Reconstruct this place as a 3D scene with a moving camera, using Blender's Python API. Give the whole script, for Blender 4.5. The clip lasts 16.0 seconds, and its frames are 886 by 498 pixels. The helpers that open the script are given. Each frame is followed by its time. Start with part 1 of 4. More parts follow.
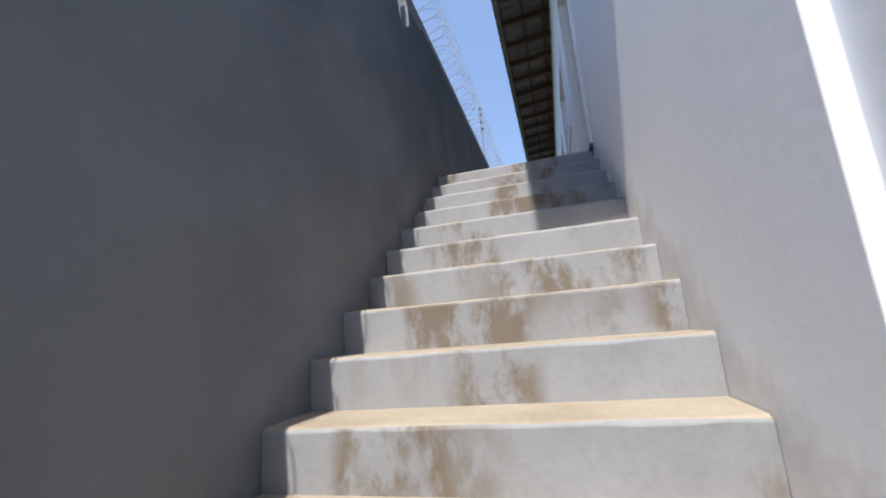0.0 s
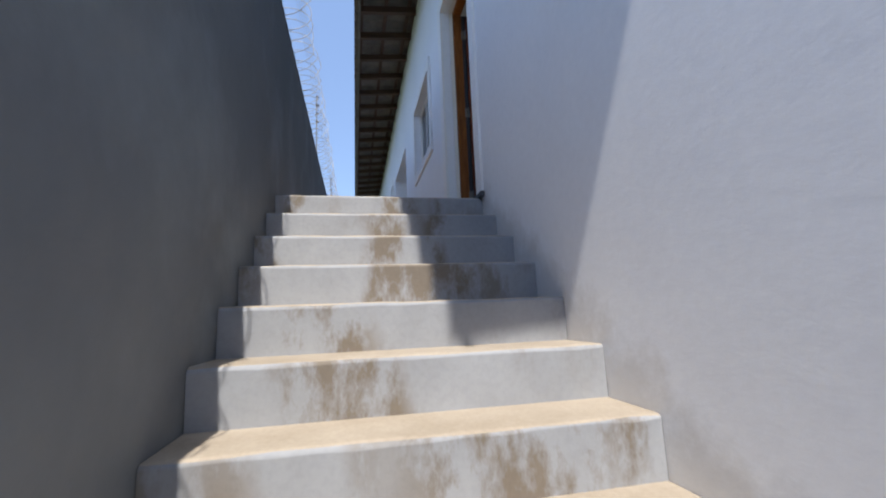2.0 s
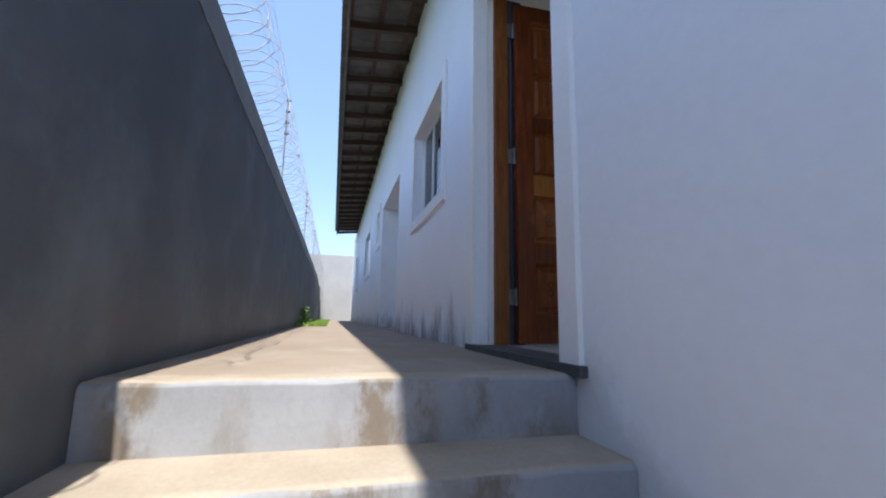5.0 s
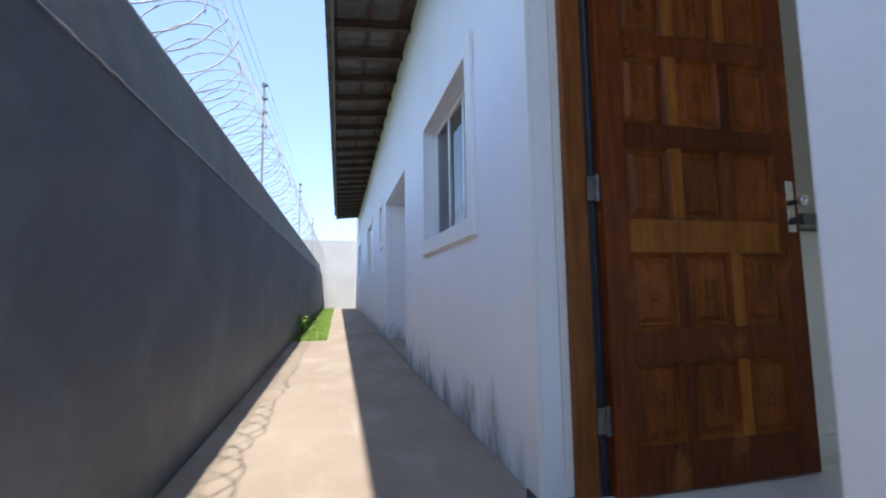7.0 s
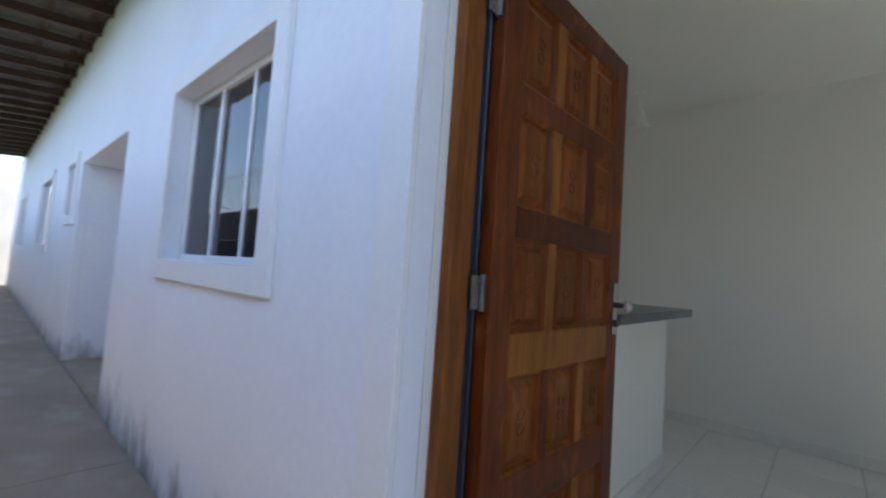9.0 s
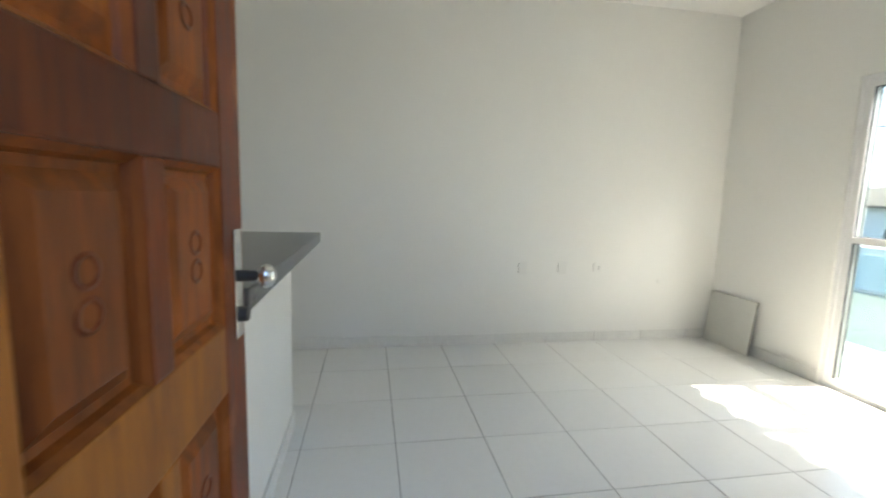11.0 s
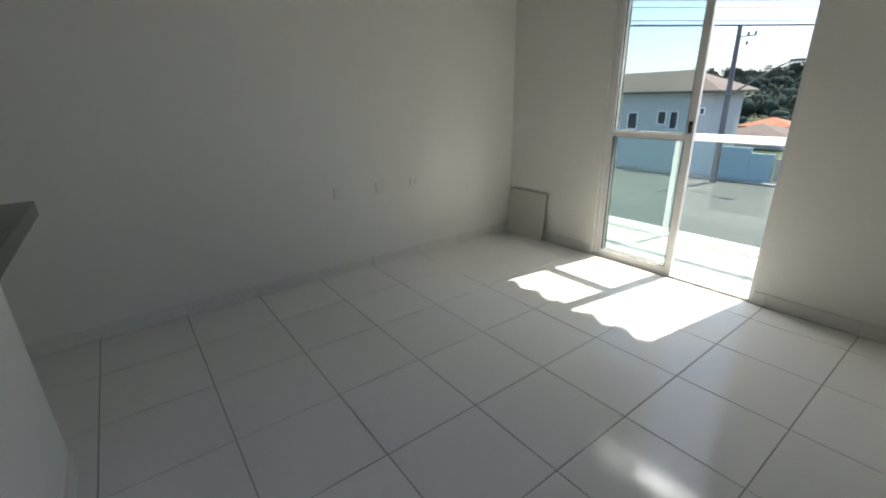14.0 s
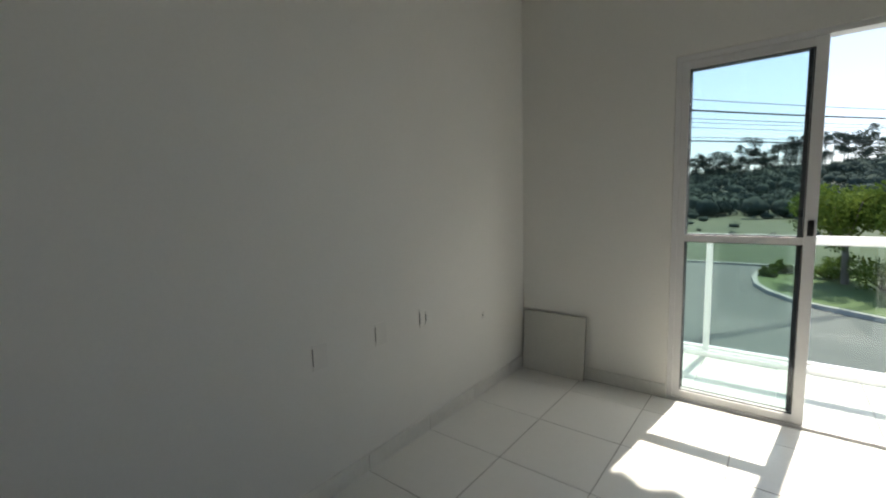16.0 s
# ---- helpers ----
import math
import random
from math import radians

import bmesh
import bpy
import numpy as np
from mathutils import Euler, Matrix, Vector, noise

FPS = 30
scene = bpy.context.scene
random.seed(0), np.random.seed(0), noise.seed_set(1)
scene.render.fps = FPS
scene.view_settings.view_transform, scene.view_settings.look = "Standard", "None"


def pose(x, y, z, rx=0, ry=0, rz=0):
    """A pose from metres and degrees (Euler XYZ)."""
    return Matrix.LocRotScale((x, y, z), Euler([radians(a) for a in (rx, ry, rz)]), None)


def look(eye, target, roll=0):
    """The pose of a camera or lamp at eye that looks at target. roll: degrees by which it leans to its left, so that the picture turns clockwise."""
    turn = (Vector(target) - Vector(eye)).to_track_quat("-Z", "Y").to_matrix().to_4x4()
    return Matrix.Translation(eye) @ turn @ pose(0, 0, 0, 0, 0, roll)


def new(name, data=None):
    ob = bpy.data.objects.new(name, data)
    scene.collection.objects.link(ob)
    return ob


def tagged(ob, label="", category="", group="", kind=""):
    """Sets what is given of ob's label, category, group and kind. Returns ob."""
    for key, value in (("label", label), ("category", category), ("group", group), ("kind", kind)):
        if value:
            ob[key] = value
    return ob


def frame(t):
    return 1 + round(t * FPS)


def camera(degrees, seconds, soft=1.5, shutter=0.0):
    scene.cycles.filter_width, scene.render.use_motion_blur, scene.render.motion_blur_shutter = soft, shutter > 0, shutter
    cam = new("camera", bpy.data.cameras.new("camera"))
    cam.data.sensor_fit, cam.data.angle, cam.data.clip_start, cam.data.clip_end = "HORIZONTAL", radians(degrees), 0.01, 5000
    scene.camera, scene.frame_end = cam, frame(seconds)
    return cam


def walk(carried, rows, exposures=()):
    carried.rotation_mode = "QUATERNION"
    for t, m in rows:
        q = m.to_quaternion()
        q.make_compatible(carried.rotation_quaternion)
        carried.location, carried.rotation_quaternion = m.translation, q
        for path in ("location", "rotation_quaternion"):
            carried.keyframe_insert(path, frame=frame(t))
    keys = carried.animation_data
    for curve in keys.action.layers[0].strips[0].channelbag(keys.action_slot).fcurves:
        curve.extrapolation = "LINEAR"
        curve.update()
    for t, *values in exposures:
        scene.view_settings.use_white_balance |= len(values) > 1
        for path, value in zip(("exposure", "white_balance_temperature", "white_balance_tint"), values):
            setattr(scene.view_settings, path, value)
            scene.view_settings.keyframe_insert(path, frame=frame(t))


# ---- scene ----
cam = camera(92.4, 16.0, soft=2.0, shutter=0.3)
PATH = [
    (0, (-0.437, -3.616, -1.42), (-0.933, -1.717, -1.034), -4.7),
    (0.5, (-0.67, -3.428, -1.299), (-0.849, -1.456, -1.015), -4.4),
    (1, (-0.772, -3.201, -1.121), (-0.506, -1.264, -0.699), -1.8),
    (1.5, (-0.863, -2.945, -0.967), (-0.671, -1.0, -0.54), -3.1),
    (2, (-0.88, -2.774, -0.798), (-0.473, -0.84, -0.494), -2.3),
    (2.5, (-0.893, -2.506, -0.651), (-0.467, -0.602, -0.21), -2.7),
    (3, (-0.905, -2.289, -0.46), (-0.247, -0.457, -0.003), -3.2),
    (3.5, (-0.867, -2.055, -0.311), (-0.404, -0.162, 0.14), 1.0),
    (5.8, (-0.759, -0.914, 0.419), (-0.262, 1.001, 0.713), 0.9),
    (6, (-0.757, -0.839, 0.478), (-0.311, 1.085, 0.79), 0.8),
    (6.5, (-0.763, -0.606, 0.658), (-0.255, 1.313, 0.902), -0.4),
    (7, (-0.707, -0.402, 0.768), (-0.23, 1.532, 0.953), -0.8),
    (7.5, (-0.765, -0.216, 0.884), (-0.393, 1.744, 1.02), -2.3),
    (8, (-0.875, -0.036, 1.035), (-0.167, 1.834, 0.989), -2.9),
    (8.2, (-0.854, 0.026, 1.065), (0.029, 1.821, 1.076), -0.2),
    (10.5, (-0.087, 0.627, 1.294), (1.895, 0.723, 1.047), 1.3),
    (11, (0.222, 0.67, 1.259), (2.176, 0.329, 1.010), 1.7),
    (11.5, (0.35, 0.619, 1.323), (2.166, -0.194, 1.118), 2.2),
    (12, (0.521, 0.685, 1.372), (1.986, -0.664, 1.190), 1.9),
    (12.5, (0.528, 0.689, 1.353), (1.748, -0.889, 1.212), 2.3),
    (13, (0.518, 0.699, 1.372), (1.753, -0.863, 1.191), 0.4),
    (13.5, (0.552, 0.709, 1.327), (2.024, -0.623, 1.081), 0.4),
    (14, (0.568, 0.667, 1.341), (2.08, -0.457, 0.670), -1.3),
    (14.5, (0.77, 0.494, 1.329), (2.331, -0.719, 1.024), -2.7),
    (15, (1.202, 0.462, 1.316), (2.804, -0.729, 1.200), -0.3),
    (15.5, (1.673, 0.496, 1.307), (3.032, -0.959, 1.122), 3.2),
    (16, (2.074, 0.435, 1.321), (3.307, -1.123, 1.089), -1.7),
]
walk(cam, [(t, look(eye, target, roll)) for t, eye, target, roll in PATH], exposures=[
    (0.0, 0.78, 6500, 10), (2.0, 0.80, 6450, 10), (3.5, 0.98, 6350, 10), (5.8, 1.3, 6350, 10), (7.0, 1.44, 6400, 10), (8.2, 1.44, 6450, 10), (10.4, 2.75, 7150, 9),
    (11.0, 2.88, 7150, 9), (11.5, 2.80, 7150, 9), (12.0, 2.65, 7200, 9), (12.6, 2.25, 7150, 9), (13.2, 1.75, 7100, 9), (14.5, 1.32, 7000, 9), (16.0, 1.18, 7000, 9)])

# ---------------------------------------------------------------- light
world = bpy.data.worlds.new("world")
scene.world = world
world.use_nodes = True
wn = world.node_tree
sky = wn.nodes.new("ShaderNodeTexSky")
sky.sky_type = "NISHITA"
sky.sun_disc = False
sky.sun_elevation = radians(59)
sky.sun_rotation = radians(185)
sky.air_density, sky.dust_density, sky.ozone_density = 1.0, 0.9, 1.2
haze = wn.nodes.new("ShaderNodeMix")
haze.data_type = "RGBA"
haze.inputs[0].default_value = 0.58
haze.inputs[7].default_value = (1.15, 1.74, 3.1, 1)
wn.links.new(sky.outputs[0], haze.inputs[6])
wn.links.new(haze.outputs[2], wn.nodes["Background"].inputs[0])
wn.nodes["Background"].inputs[1].default_value = 0.165
SUN_DIR = Vector((0.08, 0.593, -1.0))
sun = new("sun", bpy.data.lights.new("sun", "SUN"))
sun.data.energy, sun.data.angle, sun.data.color = 3.85, radians(0.6), (1.0, 0.95, 0.87)
sun.matrix_world = look((0, -20, 30), Vector((0, -20, 30)) + SUN_DIR)
# fill lamp added out of view above the balcony lintel, to brighten the room
bal = new("balcony_fill_lamp", bpy.data.lights.new("balcony_fill_lamp", "AREA"))
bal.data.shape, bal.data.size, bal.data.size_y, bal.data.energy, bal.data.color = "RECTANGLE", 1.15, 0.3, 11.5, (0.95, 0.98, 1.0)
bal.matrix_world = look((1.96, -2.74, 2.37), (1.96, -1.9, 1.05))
# area lamp added inside the kitchen window, standing in for its daylight
kit = new("window_fill_lamp", bpy.data.lights.new("window_fill_lamp", "AREA"))
kit.data.shape, kit.data.size, kit.data.size_y, kit.data.energy, kit.data.color = "RECTANGLE", 1.2, 0.9, 1.0, (0.93, 0.97, 1.0)
kit.matrix_world = look((0.16, 2.42, 1.62), (2.0, 2.42, 1.62))


# ---------------------------------------------------------------- materials
def nodes(name):
    m = bpy.data.materials.new(name)
    m.use_nodes = True
    return m, m.node_tree, m.node_tree.nodes["Principled BSDF"]


def noise_tex(nt, coord, scale, detail=5, rough=0.6):
    n = nt.nodes.new("ShaderNodeTexNoise")
    n.inputs["Scale"].default_value, n.inputs["Detail"].default_value, n.inputs["Roughness"].default_value = scale, detail, rough
    nt.links.new(coord, n.inputs["Vector"])
    return n.outputs[0]


def ramp(nt, fac, stops):
    r = nt.nodes.new("ShaderNodeValToRGB")
    while len(r.color_ramp.elements) < len(stops):
        r.color_ramp.elements.new(0.5)
    for e, (p, c) in zip(r.color_ramp.elements, stops):
        e.position, e.color = p, (*c, 1)
    nt.links.new(fac, r.inputs[0])
    return r.outputs[0]


def mix(nt, fac, a, b, kind="MIX"):
    m = nt.nodes.new("ShaderNodeMix")
    m.data_type, m.blend_type = "RGBA", kind
    for sock, v in ((m.inputs[0], fac), (m.inputs[6], a), (m.inputs[7], b)):
        if isinstance(v, (int, float)):
            sock.default_value = v
        elif isinstance(v, tuple):
            sock.default_value = (*v, 1)
        else:
            nt.links.new(v, sock)
    return m.outputs[2]


def scaled(nt, coord, sx, sy, sz):
    m = nt.nodes.new("ShaderNodeMapping")
    m.inputs["Scale"].default_value = (sx, sy, sz)
    nt.links.new(coord, m.inputs[0])
    return m.outputs[0]


def math_node(nt, op, a, b):
    m = nt.nodes.new("ShaderNodeMath")
    m.operation = op
    for sock, v in ((m.inputs[0], a), (m.inputs[1], b)):
        if isinstance(v, (int, float)):
            sock.default_value = v
        else:
            nt.links.new(v, sock)
    return m.outputs[0]


def world_pos(nt):
    return nt.nodes.new("ShaderNodeNewGeometry").outputs["Position"]


def bump(nt, bsdf, height, strength, distance=0.01):
    b = nt.nodes.new("ShaderNodeBump")
    b.inputs["Strength"].default_value, b.inputs["Distance"].default_value = strength, distance
    nt.links.new(height, b.inputs["Height"])
    nt.links.new(b.outputs[0], bsdf.inputs["Normal"])


def surf(name, c1, c2, scale=2.0, rough=0.7, bscale=60.0, bstr=0.3, metal=0.0, fine=0.15, stretch=(1, 1, 1), island=0.0):
    """A surface with broad variation between two colours, fine grain and relief."""
    m, nt, b = nodes(name)
    p = scaled(nt, world_pos(nt), *stretch)
    broad = noise_tex(nt, p, scale)
    col = ramp(nt, broad, [(0.32, c1), (0.68, c2)])
    grain = noise_tex(nt, p, bscale, 4)
    col = mix(nt, fine, col, ramp(nt, grain, [(0.3, (0.25, 0.25, 0.25)), (0.7, (1, 1, 1))]), "MULTIPLY")
    if island:
        rnd = nt.nodes.new("ShaderNodeObjectInfo").outputs["Random"]
        col = mix(nt, island, col, ramp(nt, rnd, [(0, (0.6, 0.6, 0.6)), (1, (1, 1, 1))]), "MULTIPLY")
    nt.links.new(col, b.inputs["Base Color"])
    b.inputs["Roughness"].default_value, b.inputs["Metallic"].default_value = rough, metal
    if bstr:
        bump(nt, b, grain, bstr, 0.004)
    return m


def plaster(name, c1, c2, mould=True, trowel=0.17):
    """Painted render: trowel relief, faint patches, mould with ragged edges by the ground."""
    m, nt, b = nodes(name)
    p = world_pos(nt)
    col = ramp(nt, noise_tex(nt, p, 1.3, 4), [(0.3, c1), (0.7, c2)])
    fine = noise_tex(nt, p, 25, 6)
    col = mix(nt, 0.06, col, ramp(nt, fine, [(0.3, (0.3, 0.3, 0.3)), (0.7, (1, 1, 1))]), "MULTIPLY")
    if mould:
        sep = nt.nodes.new("ShaderNodeSeparateXYZ")
        nt.links.new(p, sep.inputs[0])
        blot = noise_tex(nt, scaled(nt, p, 1, 1, 0.35), 3.2, 7, 0.7)
        edge = math_node(nt, "SUBTRACT", blot, math_node(nt, "MULTIPLY", sep.outputs[2], 0.75))
        along = nt.nodes.new("ShaderNodeMapRange")
        along.inputs[1].default_value, along.inputs[2].default_value = 0.95, 1.6
        nt.links.new(sep.outputs[1], along.inputs[0])
        mask = math_node(nt, "MULTIPLY", ramp(nt, edge, [(0.36, (0, 0, 0)), (0.56, (1, 1, 1))]), along.outputs[0])
        col = mix(nt, math_node(nt, "MULTIPLY", mask, 0.75), col, (0.13, 0.13, 0.13))
        # grime that follows the steps
        line = math_node(nt, "SUBTRACT", sep.outputs[2], math_node(nt, "MULTIPLY", sep.outputs[1], 0.185 / 0.27))
        grime = math_node(nt, "SUBTRACT", noise_tex(nt, p, 4.5, 6, 0.7), math_node(nt, "MULTIPLY", line, 1.5))
        below = math_node(nt, "LESS_THAN", sep.outputs[1], 0.0)
        gm = math_node(nt, "MULTIPLY", ramp(nt, grime, [(0.25, (0, 0, 0)), (0.55, (1, 1, 1))]), below)
        col = mix(nt, math_node(nt, "MULTIPLY", gm, 0.35), col, (0.36, 0.32, 0.27))
    nt.links.new(col, b.inputs["Base Color"])
    b.inputs["Roughness"].default_value = 0.75
    relief = noise_tex(nt, scaled(nt, p, 1, 1.0, 1.6), 7, 9, 0.66)
    bump(nt, b, relief, trowel, 0.012)
    return m


M_HOUSE = plaster("white_house_paint", (0.80, 0.82, 0.87), (0.85, 0.87, 0.91))
M_TRIM = surf("white_trim_paint", (0.82, 0.82, 0.82), (0.86, 0.86, 0.86), 3, 0.6, 50, 0.15, fine=0.05)
M_ROOM = surf("matt_white_room_paint", (0.83, 0.825, 0.785), (0.86, 0.855, 0.815), 0.8, 0.85, 90, 0.12, fine=0.03)
M_CEIL = surf("ceiling_paint", (0.84, 0.835, 0.80), (0.87, 0.865, 0.83), 1.0, 0.9, 90, 0.1, fine=0.03)
M_WOODDK = surf("dark_rafter_wood", (0.055, 0.03, 0.02), (0.11, 0.06, 0.04), 6, 0.7, 60, 0.4, stretch=(0.4, 3, 3))
M_TILE_UNDER = surf("clay_roof_tile", (0.13, 0.115, 0.105), (0.23, 0.20, 0.18), 5, 0.85, 70, 0.5)
M_STEEL = surf("galvanised_wire", (0.20, 0.20, 0.205), (0.31, 0.31, 0.315), 20, 0.55, 90, 0.1, metal=0.7)
M_BLACK = surf("black_plastic", (0.015, 0.015, 0.015), (0.03, 0.03, 0.03), 20, 0.5, 90, 0.1)
M_GRANITE = surf("dark_grey_granite", (0.10, 0.10, 0.10), (0.16, 0.16, 0.155), 60, 0.25, 220, 0.05, fine=0.5)
M_SILL = surf("worn_dark_stone", (0.05, 0.05, 0.05), (0.1, 0.1, 0.1), 8, 0.6, 90, 0.3)
M_ALU = surf("white_enamelled_aluminium", (0.78, 0.78, 0.78), (0.82, 0.82, 0.82), 4, 0.35, 80, 0.03, fine=0.04)
M_HINGE = surf("dull_hinge_steel", (0.14, 0.13, 0.12), (0.24, 0.225, 0.21), 12, 0.5, 90, 0.2, metal=0.5)
M_CHROME = surf("brushed_chrome", (0.6, 0.6, 0.58), (0.75, 0.75, 0.72), 30, 0.25, 120, 0.05, metal=1.0)
M_SEAL = surf("dark_gap", (0.02, 0.02, 0.025), (0.04, 0.04, 0.05), 10, 0.6, 60, 0.1)
M_GROUT = surf("grey_grout", (0.22, 0.21, 0.19), (0.34, 0.33, 0.30), 4, 0.9, 90, 0.2)
M_LEANTILE = surf("pale_grey_tile", (0.66, 0.655, 0.60), (0.72, 0.71, 0.655), 3, 0.4, 80, 0.05, fine=0.08)
M_CLAY = surf("unglazed_clay_back", (0.17, 0.145, 0.115), (0.24, 0.21, 0.17), 8, 0.9, 70, 0.3)
M_PLATE = surf("white_plastic", (0.80, 0.795, 0.755), (0.83, 0.825, 0.785), 5, 0.4, 60, 0.03, fine=0.03)
M_PUTTY = surf("grey_filler", (0.815, 0.81, 0.77), (0.85, 0.845, 0.805), 20, 0.9, 80, 0.3)


def tile_mat():
    m, nt, b = nodes("glossy_white_floor_tile")
    p = world_pos(nt)
    rnd = nt.nodes.new("ShaderNodeObjectInfo").outputs["Random"]
    col = ramp(nt, rnd, [(0, (0.78, 0.78, 0.75)), (1, (0.82, 0.82, 0.79))])
    col = mix(nt, 0.04, col, ramp(nt, noise_tex(nt, p, 30, 6), [(0.35, (0.55, 0.53, 0.5)), (0.6, (1, 1, 1))]), "MULTIPLY")
    nt.links.new(col, b.inputs["Base Color"])
    nt.links.new(ramp(nt, noise_tex(nt, p, 7, 5), [(0.3, (0.10, 0.10, 0.10)), (0.7, (0.15, 0.15, 0.15))]), b.inputs["Roughness"])
    bump(nt, b, noise_tex(nt, p, 9, 2), 0.04, 0.01)
    return m


M_TILE = tile_mat()
# green cast of sunlight through the railing glass is put into this colour
M_BALCTILE = surf("green_cast_balcony_tile", (0.40, 0.435, 0.415), (0.47, 0.505, 0.485), 2.5, 0.45, 40, 0.08, fine=0.12)


M_SKIRT = surf("glazed_skirting_tile", (0.79, 0.785, 0.745), (0.83, 0.825, 0.785), 3, 0.3, 40, 0.05, fine=0.1)


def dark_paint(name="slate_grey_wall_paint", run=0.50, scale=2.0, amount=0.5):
    m, nt, b = nodes(name)
    p = world_pos(nt)
    col = ramp(nt, noise_tex(nt, p, 1.1, 5), [(0.3, (0.064, 0.074, 0.087)), (0.7, (0.10, 0.113, 0.13))])
    sep = nt.nodes.new("ShaderNodeSeparateXYZ")
    nt.links.new(p, sep.inputs[0])
    runs = noise_tex(nt, scaled(nt, p, 1, 1.0, 0.9), scale, 6, 0.62)
    mask = ramp(nt, runs, [(run, (0, 0, 0)), (run + 0.2, (1, 1, 1))])
    col = mix(nt, math_node(nt, "MULTIPLY", mask, amount), col, (0.18, 0.21, 0.235))
    dust = ramp(nt, noise_tex(nt, scaled(nt, p, 1, 1, 1.5), 1.7, 3), [(0.5, (0, 0, 0)), (0.75, (1, 1, 1))])
    col = mix(nt, math_node(nt, "MULTIPLY", dust, 0.3), col, (0.17, 0.145, 0.125))
    # faded streaks, plus brightness painted in where the wall runs along the stairs
    chalk_lift = nt.nodes.new("ShaderNodeMapRange")
    chalk_lift.inputs[1].default_value, chalk_lift.inputs[2].default_value = -0.2, -1.6
    nt.links.new(sep.outputs[1], chalk_lift.inputs[0])
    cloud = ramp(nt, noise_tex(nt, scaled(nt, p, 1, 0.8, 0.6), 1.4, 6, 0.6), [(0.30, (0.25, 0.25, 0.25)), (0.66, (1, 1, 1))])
    col = mix(nt, math_node(nt, "MULTIPLY", math_node(nt, "MULTIPLY", cloud, chalk_lift.outputs[0]), 0.62), col, (0.21, 0.225, 0.235))
    nt.links.new(col, b.inputs["Base Color"])
    b.inputs["Roughness"].default_value = 0.62
    bump(nt, b, noise_tex(nt, scaled(nt, p, 1, 1.4, 2), 11, 6), 0.2, 0.01)
    return m


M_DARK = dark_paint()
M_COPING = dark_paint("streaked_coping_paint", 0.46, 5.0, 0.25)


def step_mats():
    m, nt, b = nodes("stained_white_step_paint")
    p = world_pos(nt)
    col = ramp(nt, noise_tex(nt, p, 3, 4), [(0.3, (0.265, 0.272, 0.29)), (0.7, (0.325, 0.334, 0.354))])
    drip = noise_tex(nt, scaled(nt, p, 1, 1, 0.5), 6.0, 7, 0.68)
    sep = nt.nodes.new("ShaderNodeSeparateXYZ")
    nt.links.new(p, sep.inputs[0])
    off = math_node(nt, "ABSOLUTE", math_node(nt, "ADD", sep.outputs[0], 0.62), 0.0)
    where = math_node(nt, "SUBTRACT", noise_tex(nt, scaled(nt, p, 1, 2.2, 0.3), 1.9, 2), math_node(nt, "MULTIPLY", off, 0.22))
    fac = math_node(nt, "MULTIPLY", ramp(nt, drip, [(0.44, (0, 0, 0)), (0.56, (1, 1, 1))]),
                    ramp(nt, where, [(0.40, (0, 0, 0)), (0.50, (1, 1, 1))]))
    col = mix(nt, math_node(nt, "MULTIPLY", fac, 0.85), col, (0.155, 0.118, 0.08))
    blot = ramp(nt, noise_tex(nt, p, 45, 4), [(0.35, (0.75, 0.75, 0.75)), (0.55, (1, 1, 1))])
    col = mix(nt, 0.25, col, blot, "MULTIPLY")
    nt.links.new(col, b.inputs["Base Color"])
    b.inputs["Roughness"].default_value = 0.8
    bump(nt, b, noise_tex(nt, p, 40, 5), 0.2, 0.006)
    top = surf("sandy_step_tread", (0.34, 0.28, 0.212), (0.43, 0.365, 0.29), 3.5, 0.85, 70, 0.3, fine=0.2)
    return m, top


M_RISER, M_TREAD = step_mats()


def concrete_mat():
    m, nt, b = nodes("smooth_tan_concrete")
    p = world_pos(nt)
    col = ramp(nt, noise_tex(nt, p, 1.2, 5), [(0.3, (0.25, 0.195, 0.148)), (0.7, (0.335, 0.272, 0.212))])
    pale = ramp(nt, noise_tex(nt, scaled(nt, p, 1.6, 0.8, 1), 2.0, 6), [(0.52, (0, 0, 0)), (0.7, (1, 1, 1))])
    col = mix(nt, math_node(nt, "MULTIPLY", pale, 0.6), col, (0.40, 0.355, 0.30))
    col = mix(nt, 0.2, col, ramp(nt, noise_tex(nt, p, 80, 3), [(0.3, (0.5, 0.5, 0.5)), (0.6, (1, 1, 1))]), "MULTIPLY")
    nt.links.new(col, b.inputs["Base Color"])
    b.inputs["Roughness"].default_value = 0.75
    bump(nt, b, noise_tex(nt, p, 55, 5), 0.2, 0.005)
    return m


M_CONC = concrete_mat()


